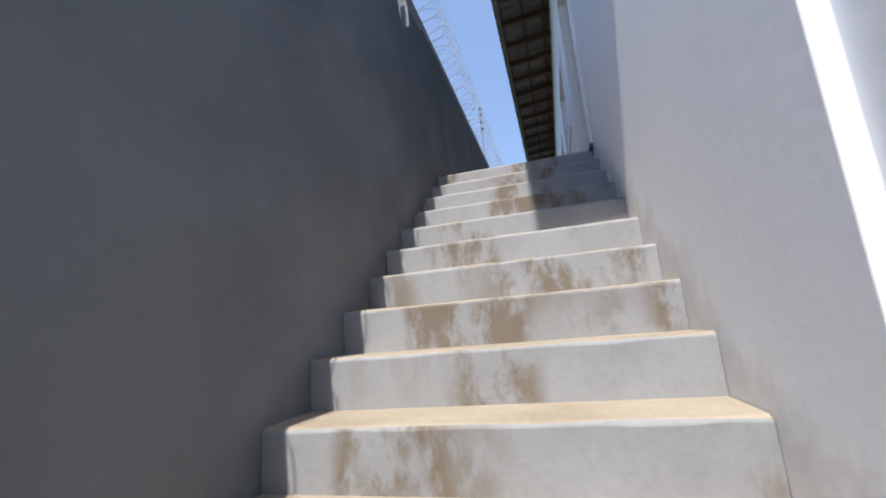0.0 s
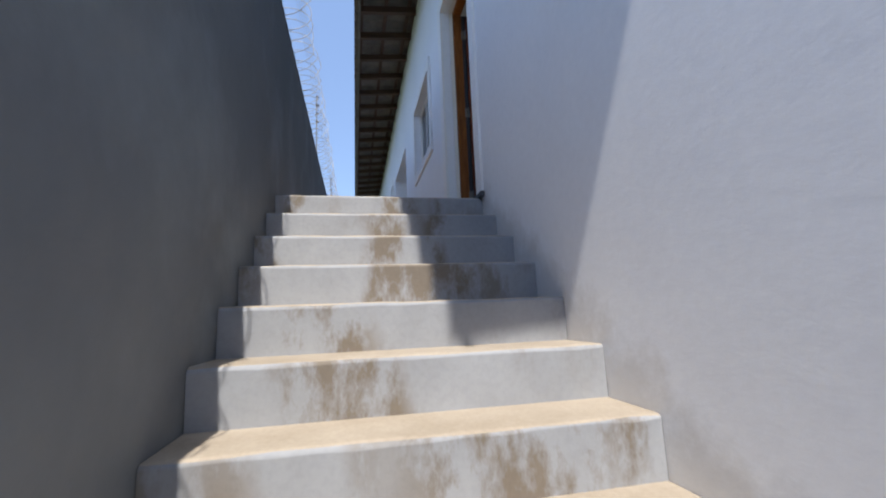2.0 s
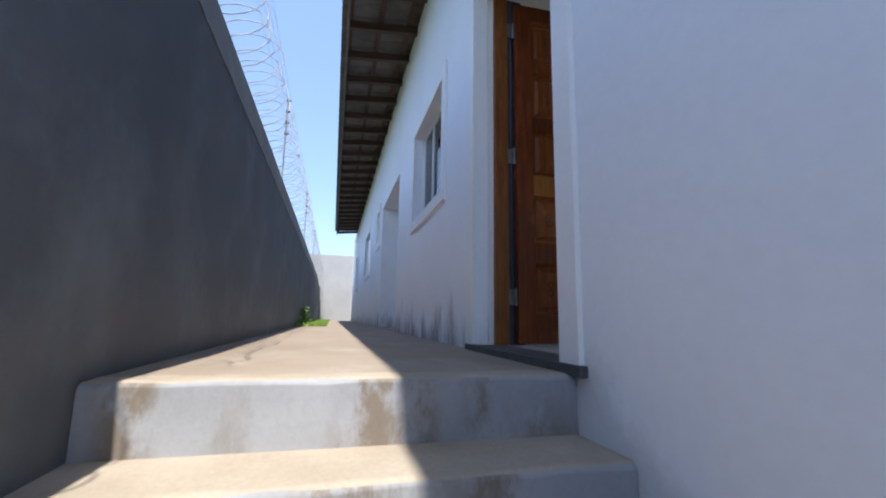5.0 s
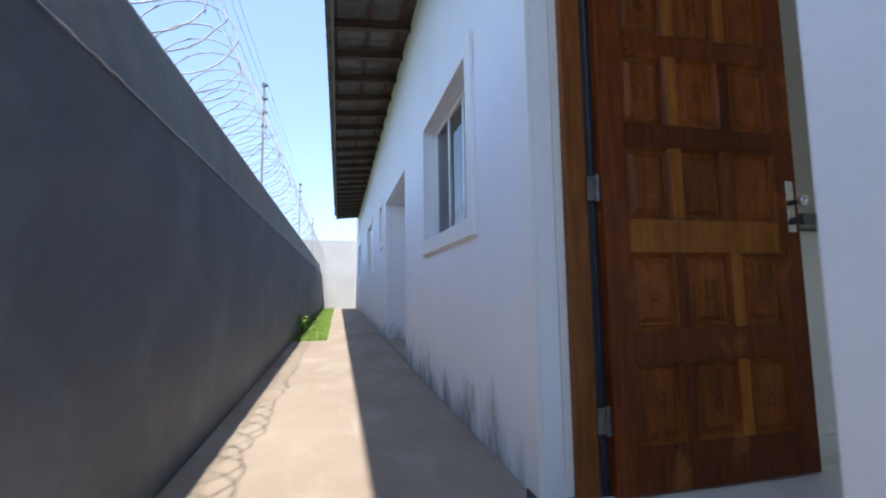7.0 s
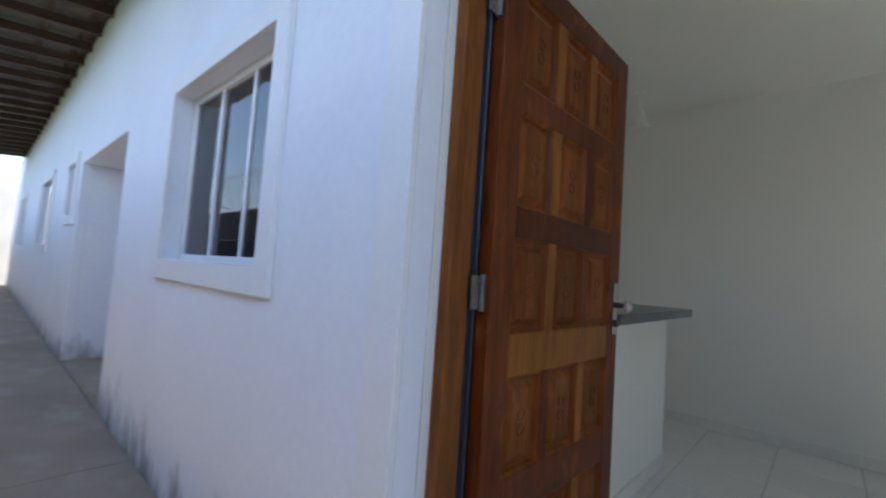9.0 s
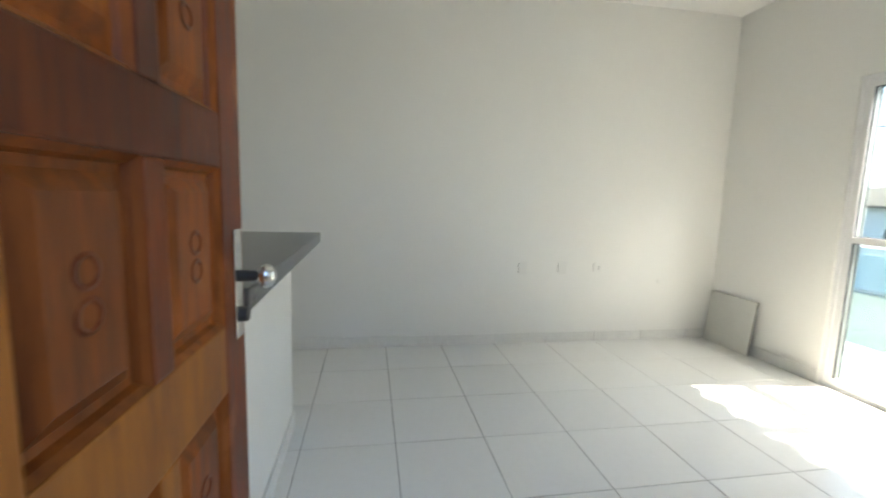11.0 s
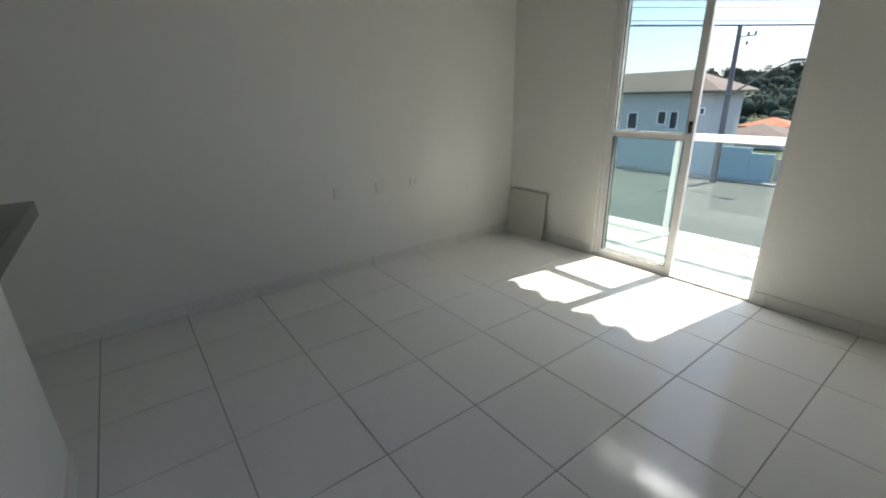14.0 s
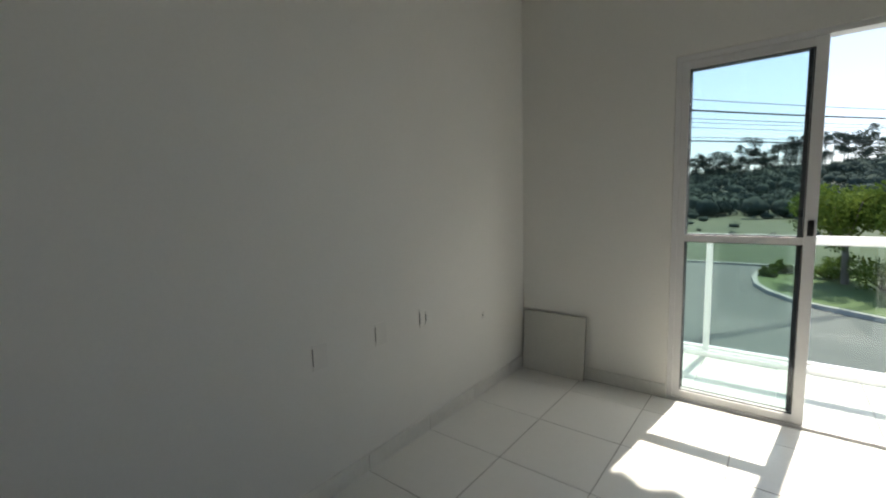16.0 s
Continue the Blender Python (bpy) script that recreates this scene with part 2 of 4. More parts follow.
def door_wood(name, c1, c2, gloss=0.38):
    m, nt, b = nodes(name)
    tc = nt.nodes.new("ShaderNodeTexCoord").outputs["Object"]
    rnd = nt.nodes.new("ShaderNodeObjectInfo").outputs["Random"]
    p = scaled(nt, tc, 14, 14, 1.3)
    grain = noise_tex(nt, p, 3.0, 7, 0.65)
    col = ramp(nt, grain, [(0.3, c1), (0.7, c2)])
    worn = noise_tex(nt, scaled(nt, tc, 1.2, 1.2, 0.7), 5.0, 4, 0.6)
    col = mix(nt, math_node(nt, "MULTIPLY", ramp(nt, worn, [(0.58, (0, 0, 0)), (0.68, (1, 1, 1))]), 0.5), col, (0.42, 0.15, 0.04))
    col = mix(nt, 0.5, col, ramp(nt, worn, [(0.3, (0.45, 0.4, 0.4)), (0.5, (1, 1, 1))]), "MULTIPLY")
    col = mix(nt, 0.45, col, ramp(nt, rnd, [(0, (0.42, 0.36, 0.34)), (0.5, (0.9, 0.88, 0.88)), (1, (1.25, 1.2, 1.1))]), "MULTIPLY")
    nt.links.new(col, b.inputs["Base Color"])
    nt.links.new(ramp(nt, grain, [(0.3, (gloss, gloss, gloss)), (0.7, (gloss + 0.15,) * 3)]), b.inputs["Roughness"])
    bump(nt, b, grain, 0.15, 0.003)
    b.inputs["Specular IOR Level"].default_value = 0.2
    return m


M_DOOR = door_wood("varnished_hardwood", (0.058, 0.011, 0.003), (0.20, 0.045, 0.008), 0.33)
M_DOORLT = door_wood("golden_varnished_hardwood", (0.22, 0.07, 0.01), (0.44, 0.165, 0.025), 0.36)
M_DOORPANEL = door_wood("orange_varnished_hardwood", (0.115, 0.028, 0.0045), (0.31, 0.086, 0.013), 0.36)
M_STRIP = surf("blue_gap_glint", (0.016, 0.019, 0.03), (0.028, 0.033, 0.05), 12, 0.45, 60, 0.1)
M_FRAMEWD = door_wood("brown_frame_wood", (0.17, 0.055, 0.013), (0.36, 0.13, 0.03))


def glass_mat(name, tint, rough=0.0, ior=1.45):
    m, nt, b = nodes(name)
    nt.nodes.remove(b)
    g = nt.nodes.new("ShaderNodeBsdfGlossy")
    g.inputs["Roughness"].default_value = rough + 0.01
    t = nt.nodes.new("ShaderNodeBsdfTransparent")
    t.inputs[0].default_value = (*tint, 1)
    f = nt.nodes.new("ShaderNodeFresnel")
    f.inputs[0].default_value = ior
    mx = nt.nodes.new("ShaderNodeMixShader")
    for a, c in ((f.outputs[0], mx.inputs[0]), (t.outputs[0], mx.inputs[1]), (g.outputs[0], mx.inputs[2]),
                 (mx.outputs[0], nt.nodes["Material Output"].inputs[0])):
        nt.links.new(a, c)
    return m


M_GLASS = glass_mat("green_tinted_glass", (0.92, 0.96, 0.953))
M_GLASSRAIL = glass_mat("pale_green_glass", (0.89, 0.945, 0.925))
M_GLASSWIN = glass_mat("dark_window_glass", (0.55, 0.62, 0.62), ior=2.2)
def leafy(name, c1, c2, scale, through_light=0.3):
    m, nt, b = nodes(name)
    p = world_pos(nt)
    col = ramp(nt, noise_tex(nt, p, scale, 5), [(0.3, c1), (0.7, c2)])
    nt.links.new(col, b.inputs["Base Color"])
    b.inputs["Roughness"].default_value = 0.9
    b.inputs["Specular IOR Level"].default_value = 0.05
    tr = nt.nodes.new("ShaderNodeBsdfTranslucent")
    nt.links.new(col, tr.inputs[0])
    mx = nt.nodes.new("ShaderNodeMixShader")
    mx.inputs[0].default_value = through_light
    nt.links.new(b.outputs[0], mx.inputs[1])
    nt.links.new(tr.outputs[0], mx.inputs[2])
    nt.links.new(mx.outputs[0], nt.nodes["Material Output"].inputs[0])
    return m


M_LEAF = leafy("leaf_green", (0.055, 0.10, 0.016), (0.15, 0.20, 0.04), 0.9)
# distance haze is painted into the blue-green of these leaves
M_LEAFDK = leafy("hazed_leaf_green", (0.036, 0.054, 0.046), (0.054, 0.075, 0.06), 0.06, 0.12)
M_GRASS = surf("lawn_green", (0.13, 0.24, 0.03), (0.26, 0.38, 0.08), 3, 0.8, 60, 0.3, fine=0.3)
M_TRUNK = surf("bark", (0.10, 0.08, 0.06), (0.2, 0.17, 0.14), 3, 0.9, 30, 0.4)
M_ASPHALT = surf("worn_asphalt", (0.075, 0.082, 0.078), (0.10, 0.108, 0.103), 0.12, 0.85, 40, 0.0, fine=0.04)
M_KERB = surf("pale_kerb_concrete", (0.26, 0.26, 0.245), (0.36, 0.36, 0.34), 1, 0.85, 30, 0.2)
M_VERGE = surf("verge_green", (0.048, 0.09, 0.015), (0.085, 0.135, 0.028), 0.4, 0.85, 9, 0.2, fine=0.35)
# hill colour with the same haze tint mixed in
M_HILL = surf("hazed_hill_scrub", (0.045, 0.064, 0.052), (0.07, 0.095, 0.064), 0.03, 0.9, 0.7, 0.0, fine=0.4)
M_EARTH = surf("dry_verge", (0.028, 0.052, 0.016), (0.058, 0.08, 0.028), 0.08, 0.9, 5, 0.1, fine=0.3)
M_FAR_WALL = surf("far_white_paint", (0.46, 0.46, 0.46), (0.52, 0.52, 0.52), 0.5, 0.8, 20, 0.1, fine=0.05)
M_END = surf("weathered_white_wall", (0.30, 0.305, 0.315), (0.37, 0.375, 0.385), 0.7, 0.85, 20, 0.2, fine=0.12)
M_FAR_BLUE = surf("far_pale_blue_paint", (0.34, 0.46, 0.50), (0.40, 0.52, 0.56), 0.5, 0.8, 20, 0.1, fine=0.08)
M_FAR_GREY = surf("far_grey_paint", (0.42, 0.44, 0.46), (0.48, 0.5, 0.52), 0.5, 0.8, 20, 0.1, fine=0.08)
M_FAR_ROOF = surf("far_brown_roof", (0.10, 0.08, 0.065), (0.14, 0.115, 0.095), 0.6, 0.85, 12, 0.2)
M_FAR_ORANGE = surf("far_orange_roof", (0.28, 0.10, 0.05), (0.36, 0.14, 0.07), 0.6, 0.85, 12, 0.2)
M_BLOCK = surf("bare_block_wall", (0.24, 0.245, 0.235), (0.34, 0.34, 0.325), 1.2, 0.9, 14, 0.2, fine=0.3)
M_POLE = surf("concrete_pole", (0.13, 0.13, 0.13), (0.19, 0.19, 0.19), 1, 0.85, 20, 0.2)


# ---------------------------------------------------------------- mesh helpers
def box(bm, x0, x1, y0, y1, z0, z1, bevel=0.0, mi=0):
    vs = [bm.verts.new((x, y, z)) for x in (x0, x1) for y in (y0, y1) for z in (z0, z1)]
    fs = [bm.faces.new([vs[i] for i in q]) for q in
          ((0, 1, 3, 2), (4, 6, 7, 5), (0, 4, 5, 1), (2, 3, 7, 6), (0, 2, 6, 4), (1, 5, 7, 3))]
    for f in fs:
        f.material_index = mi
    if bevel:
        es = list({e for f in fs for e in f.edges})
        bmesh.ops.bevel(bm, geom=es, offset=bevel, segments=2, profile=0.6, affect="EDGES")
    return fs


def tube(bm, a, b, r0, r1=None, sides=10):
    a, b = Vector(a), Vector(b)
    r1 = r0 if r1 is None else r1
    q = (b - a).to_track_quat("Z", "Y")
    rings = []
    for c, r in ((a, r0), (b, r1)):
        rings.append([bm.verts.new(c + q @ Vector((r * math.cos(i * math.tau / sides), r * math.sin(i * math.tau / sides), 0)))
                      for i in range(sides)])
    for i in range(sides):
        bm.faces.new((rings[0][i], rings[0][(i + 1) % sides], rings[1][(i + 1) % sides], rings[1][i]))
    bm.faces.new(rings[0][::-1])
    bm.faces.new(rings[1])


def prism(bm, outline, a0, a1, axis="y"):
    """An outline of (u, z) pulled along an axis from a0 to a1."""
    def at(u, z, a):
        return (u, a, z) if axis == "y" else (a, u, z)
    r0 = [bm.verts.new(at(u, z, a0)) for u, z in outline]
    r1 = [bm.verts.new(at(u, z, a1)) for u, z in outline]
    n = len(outline)
    for i in range(n):
        bm.faces.new((r0[i], r0[(i + 1) % n], r1[(i + 1) % n], r1[i]))
    bm.faces.new(r0[::-1])
    bm.faces.new(r1)


def mesh_of(name, bm, materials):
    bmesh.ops.recalc_face_normals(bm, faces=bm.faces)
    me = bpy.data.meshes.new(name)
    bm.to_mesh(me)
    bm.free()
    for m in materials if isinstance(materials, (list, tuple)) else [materials]:
        me.materials.append(m)
    return me


def thing(name, bm, material, label, category, kind="", group=""):
    return tagged(new(name, mesh_of(name, bm, material)), label, category, group, kind)


def part(name, bm, material, parent, label=""):
    ob = new(name, mesh_of(name, bm, material))
    ob.parent = parent
    if label:
        tagged(ob, label)
    return ob


def piece(name, me, parent, where):
    ob = new(name, me)
    ob.parent = parent
    ob.matrix_local = where
    return ob


def empty(name, label, category, at=(0, 0, 0), kind="", group=""):
    ob = new(name)
    ob.empty_display_size = 0.1
    ob.location = at
    return tagged(ob, label, category, group, kind)


def slab(name, dims, material, label="", category="", kind="structure", bevel=0.0):
    bm = bmesh.new()
    box(bm, *dims, bevel=bevel)
    return thing(name, bm, material, label, category, kind)


# ---------------------------------------------------------------- numbers of the plan
RISE, TREAD = 0.185, 0.27
WALL_X = -1.372           # face of the dark boundary wall
FLOOR = 0.03              # room floor above the passage
CEIL = 2.842
IN_X = 0.15              # inner face of the side wall
FAR_X = 3.575
FRONT_Y = -2.44          # inner face of the balcony wall
BACK_Y = 4.40
END_Y = 17.9
ROOF_END = 15.7
EAVE_X, EAVE_Z, WALLTOP = -0.80, 3.36, 3.50
DOOR_Y0, DOOR_Y1, DOOR_Z = 0.07, 1.02, 2.22
WIN = (1.815, 3.015, 1.152, 2.085)
STREET = -3.248
CNT_X = 2.43


# ---------------------------------------------------------------- stairs
def build_stairs():
    st = empty("stairs", "steep concrete stairs with stained white risers and sandy treads", "stairs", kind="structure")
    rnd = random.Random(4)
    for k in range(1, 18):
        y1 = -TREAD * (k - 1)
        z1 = -RISE * (k - 1)
        bm = bmesh.new()
        nx = 14
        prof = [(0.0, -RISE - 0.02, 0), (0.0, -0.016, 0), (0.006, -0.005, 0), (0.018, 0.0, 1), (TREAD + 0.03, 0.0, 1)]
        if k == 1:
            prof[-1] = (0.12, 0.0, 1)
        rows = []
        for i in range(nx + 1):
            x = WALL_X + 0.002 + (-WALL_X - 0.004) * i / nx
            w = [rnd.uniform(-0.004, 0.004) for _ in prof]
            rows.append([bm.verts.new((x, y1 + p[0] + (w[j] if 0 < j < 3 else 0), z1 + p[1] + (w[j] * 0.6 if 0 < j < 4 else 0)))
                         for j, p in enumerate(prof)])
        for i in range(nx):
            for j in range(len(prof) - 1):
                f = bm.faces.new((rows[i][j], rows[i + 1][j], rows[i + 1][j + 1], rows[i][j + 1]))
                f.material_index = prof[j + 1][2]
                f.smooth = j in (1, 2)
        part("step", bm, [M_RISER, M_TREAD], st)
    bm = bmesh.new()
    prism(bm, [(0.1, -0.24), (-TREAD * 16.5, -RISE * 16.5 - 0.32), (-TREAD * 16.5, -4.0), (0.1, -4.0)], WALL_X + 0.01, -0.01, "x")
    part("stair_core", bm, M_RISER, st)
    # unseen wall, added to block low southern sky light from the risers
    slab("south_sky_block", (WALL_X - 0.2, 0.2, -7.2, -7.0, -4.0, 2.1), M_DARK, "unseen dark wall added to keep southern sky light off the stairs", "wall")
    slab("stair_foot", (WALL_X - 0.1, 0.1, -9.0, -TREAD * 16, STREET - 0.5, -RISE * 17), M_CONC, "tan concrete ground at the foot of the stairs", "pavement")


build_stairs()


# ---------------------------------------------------------------- passage
def build_passage():
    pv = empty("pavement", "smooth tan concrete passage floor with faint joints", "pavement", kind="structure")
    cuts = [0.1, 3.2, 6.45]
    for a, b in zip(cuts, cuts[1:]):
        bm = bmesh.new()
        box(bm, WALL_X + 0.002, -0.002, a, b - 0.006, -0.15, 0.0, 0.004)
        part("slab", bm, M_CONC, pv)
    a = 6.45
    while a < END_Y:
        b = min(a + 1.75, END_Y)
        bm = bmesh.new()
        box(bm, -0.87, -0.002, a, b - 0.008, -0.15, 0.0, 0.004)
        part("slab", bm, M_CONC, pv)
        a = b
    slab("ground_bed", (WALL_X - 0.1, 0.0, 0.2, END_Y + 0.3, -0.4, -0.12), M_EARTH, "dark soil bed under the passage", "ground")
    slab("lawn_soil", (WALL_X + 0.002, -0.875, 6.46, END_Y, -0.12, -0.01), M_EARTH, "soil of the narrow lawn strip", "ground")
    rnd = random.Random(8)
    bm = bmesh.new()
    for _ in range(9000):
        y = 6.47 + (END_Y - 6.5) * rnd.random() ** 1.3
        x = rnd.uniform(WALL_X + 0.01, -0.87)
        h = rnd.uniform(0.03, 0.075) * (1.4 if rnd.random() < 0.1 else 1)
        a, w = rnd.uniform(0, math.tau), rnd.uniform(0.004, 0.009)
        dx, dy = rnd.uniform(-0.03, 0.03), rnd.uniform(-0.03, 0.03)
        v = [bm.verts.new((x + w * math.cos(a), y + w * math.sin(a), -0.015)), bm.verts.new((x - w * math.cos(a), y - w * math.sin(a), -0.015)),
             bm.verts.new((x + dx, y + dy, h))]
        bm.faces.new(v)
    thing("grass", bm, M_GRASS, "bright green grass strip along the dark wall", "grass", "stuff")
    plant = empty("weed_plant", "leafy green weed at the foot of the dark wall", "plant", (-1.28, 7.2, 0))
    for i in range(5):
        bm = bmesh.new()
        tip = Vector((rnd.uniform(-0.06, 0.2), rnd.uniform(-0.2, 0.2), rnd.uniform(0.2, 0.36)))
        tube(bm, (0, 0, -0.01), tip, 0.006, 0.002, 5)
        part("stem", bm, M_LEAF, plant)
        bm = bmesh.new()
        for _ in range(26):
            c = tip * rnd.uniform(0.35, 1.05) + Vector([rnd.gauss(0, 0.035) for _ in range(3)])
            u, v = Vector([rnd.gauss(0, 1) for _ in range(3)]).normalized() * 0.035, Vector([rnd.gauss(0, 1) for _ in range(3)]).normalized() * 0.016
            bm.faces.new([bm.verts.new(c + d) for d in (u, v, -u, -v)])
        part("foliage", bm, M_GRASS, plant)


build_passage()


# ---------------------------------------------------------------- dark boundary wall
def build_boundary():
    w = empty("wall_west", "tall slate-grey painted boundary wall with a stepped coping", "wall", kind="structure")
    slope = RISE / TREAD
    y_low = -9.0
    bm = bmesh.new()
    low = 1.40 + slope * (y_low + 0.2)
    prism(bm, [(END_Y + 0.3, -0.4), (END_Y + 0.3, 1.42), (-0.18, 1.42), (y_low, low), (y_low, -4.0), (-0.2, -4.0)], WALL_X - 0.2, WALL_X, "x")
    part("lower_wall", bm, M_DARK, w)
    bm = bmesh.new()
    face = [(WALL_X - 0.2, 1.424), (WALL_X - 0.024, 1.424), (WALL_X - 0.034, 1.45), (WALL_X - 0.088, 1.82), (WALL_X - 0.1, 1.848), (WALL_X - 0.2, 1.85)]
    prism(bm, face, -0.46, END_Y + 0.3, "y")
    prism(bm, [(-0.18, 1.424), (-0.461, 1.424), (-0.461, 1.42 - 0.28 * slope + 0.004)], WALL_X - 0.2, WALL_X - 0.03, "x")
    part("upper_wall", bm, M_COPING, w)
    # ragged plaster lip where the two coats meet
    bm = bmesh.new()
    edge = random.Random(17)
    n = 260
    rows = []
    for i in range(n + 1):
        y = -0.15 + (END_Y + 0.2) * (i / n) ** 1.3
        out, drop, rise = edge.uniform(0.002, 0.009), edge.uniform(0.004, 0.022), edge.uniform(0.004, 0.014)
        rows.append([bm.verts.new((WALL_X - 0.03, y, 1.42 - drop)), bm.verts.new((WALL_X + out, y, 1.42 - drop * 0.4)), bm.verts.new((WALL_X + out * 0.5, y, 1.422 + rise)),
                     bm.verts.new((WALL_X - 0.045, y, 1.424 + rise * 1.6))])
    for p, q in zip(rows, rows[1:]):
        for j in range(3):
            bm.faces.new((p[j], q[j], q[j + 1], p[j + 1])).smooth = True
    part("plaster_lip", bm, M_COPING, w)
    bm = bmesh.new()
    t = lambda y: 1.42 + slope * (y + 0.18)
    prism(bm, [(y_low, t(y_low) + 0.004), (y_low, t(y_low) + 0.42), (-0.78, t(-0.78) + 0.42), (-0.66, t(-0.66) + 0.004)], WALL_X - 0.2, WALL_X - 0.03, "x")
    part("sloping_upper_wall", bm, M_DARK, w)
    slab("wall_north", (-2.2, 4.5, END_Y, END_Y + 0.15, -0.4, 2.85), M_END, "tall plain off-white wall closing the passage", "wall")
    # razor wire
    rnd = random.Random(5)
    coil = bpy.data.curves.new("razor_wire", "CURVE")
    coil.dimensions, coil.bevel_depth, coil.bevel_resolution = "3D", 0.0036, 1
    ya, yb, pitch, r = -0.9, END_Y, 0.18, 0.265
    n = int((yb - ya) / pitch * 20)
    sp = coil.splines.new("POLY")
    sp.points.add(n)
    pts = []
    for i in range(n + 1):
        a = i * math.tau / 20
        j = i // 20
        rr = r * (1 + 0.05 * math.sin(j * 2.1))
        p = Vector((WALL_X - 0.17 + rr * math.cos(a) + 0.02 * math.sin(j * 1.3), ya + (yb - ya) * i / n + 0.07 * math.sin(a * 1.0), 2.11 + rr * math.sin(a)))
        pts.append(p)
        sp.points[i].co = (*p, 1)
    ob = new("razor_wire", coil)
    coil.materials.append(M_STEEL)
    tagged(ob, "galvanised razor wire coil along the dark wall's top", "razor wire")
    bm = bmesh.new()
    for i in range(0, n, 3):
        p, d = pts[i], (pts[min(i + 1, n)] - pts[i]).normalized()
        s = d.cross(Vector((rnd.gauss(0, 1), rnd.gauss(0, 1), rnd.gauss(0, 1)))).normalized()
        u = d.cross(s)
        v = [bm.verts.new(p + d * 0.025 + s * 0.012), bm.verts.new(p - d * 0.025 - s * 0.016), bm.verts.new(p + u * 0.006)]
        bm.faces.new(v)
        v = [bm.verts.new(p + d * 0.025 - s * 0.012), bm.verts.new(p - d * 0.025 + s * 0.016), bm.verts.new(p - u * 0.006)]
        bm.faces.new(v)
    tagged(part("barb", bm, M_STEEL, ob), kind="stuff")
    slide = bpy.data.curves.new("razor_wire", "CURVE")
    slide.dimensions, slide.bevel_depth, slide.bevel_resolution = "3D", 0.0036, 1
    sp = slide.splines.new("POLY")
    m = 52 * 20
    sp.points.add(m)
    for i in range(m + 1):
        a = i * math.tau / 20
        y = -0.85 - 6.0 * i / m
        sp.points[i].co = (WALL_X - 0.19 + 0.18 * math.cos(a), y + 0.05 * math.sin(a), t(y) + 0.59 + 0.18 * math.sin(a), 1)
    slide.materials.append(M_STEEL)
    tagged(new("razor_wire", slide), "galvanised razor wire coil down the sloping wall's top", "razor wire")
    # electric fence
    for y in (4.25, 8.65, 13.05):
        post = empty("fence_post", "slim white electric fence post with black insulators", "fence post", (WALL_X - 0.12, y, 1.775), group="electric fence posts")
        bm = bmesh.new()
        tube(bm, (0, 0, 0), (0, 0, 1.2), 0.011, sides=8)
        part("pole", bm, M_STEEL, post)
        for z in (0.72, 0.87, 1.02, 1.17):
            bm = bmesh.new()
            tube(bm, (0, 0, z - 0.02), (0, 0, z + 0.02), 0.02, 0.014, 10)
            tube(bm, (0, 0, z), (0.04, 0, z), 0.013, 0.016, 8)
            part("insulator", bm, M_BLACK, post)
    for z in (2.495, 2.645, 2.795, 2.945):
        bm = bmesh.new()
        tube(bm, (WALL_X - 0.08, -0.4, z), (WALL_X - 0.08, END_Y, z), 0.0016, sides=5)
        thing("fence_wire", bm, M_STEEL, "thin electric fence wire stretched between posts", "wire", group="electric fence wires")
    # bracket in the notch of the coping
    br = empty("wire_bracket", "rusty white bracket holding the razor wire's end", "bracket", (WALL_X - 0.1, -0.62, 1.1))
    bm = bmesh.new()
    box(bm, -0.02, 0.02, -0.03, 0.03, 0.0, 0.6, 0.004)
    part("upright", bm, M_KERB, br)


build_boundary()


# ---------------------------------------------------------------- house shell
def wall_with_openings(bm, y0, y1, z0, z1, x0, x1, holes):
    """A wall along y with openings (ya, yb, za, zb)."""
    holes = sorted(holes)
    y = y0
    for ya, yb, za, zb in holes:
        if ya > y:
            box(bm, x0, x1, y, ya, z0, z1)
        if za > z0:
            box(bm, x0, x1, ya, yb, z0, za)
        if zb < z1:
            box(bm, x0, x1, ya, yb, zb, z1)
        y = yb
    box(bm, x0, x1, y, y1, z0, z1)


SMALL = [(6.5, 7.0, 1.55, 2.15), (8.65, 10.1, 1.2, 2.2), (13.4, 14.8, 1.2, 2.25)]
PORCH = (4.2, 6.2, 0.0, 2.10)


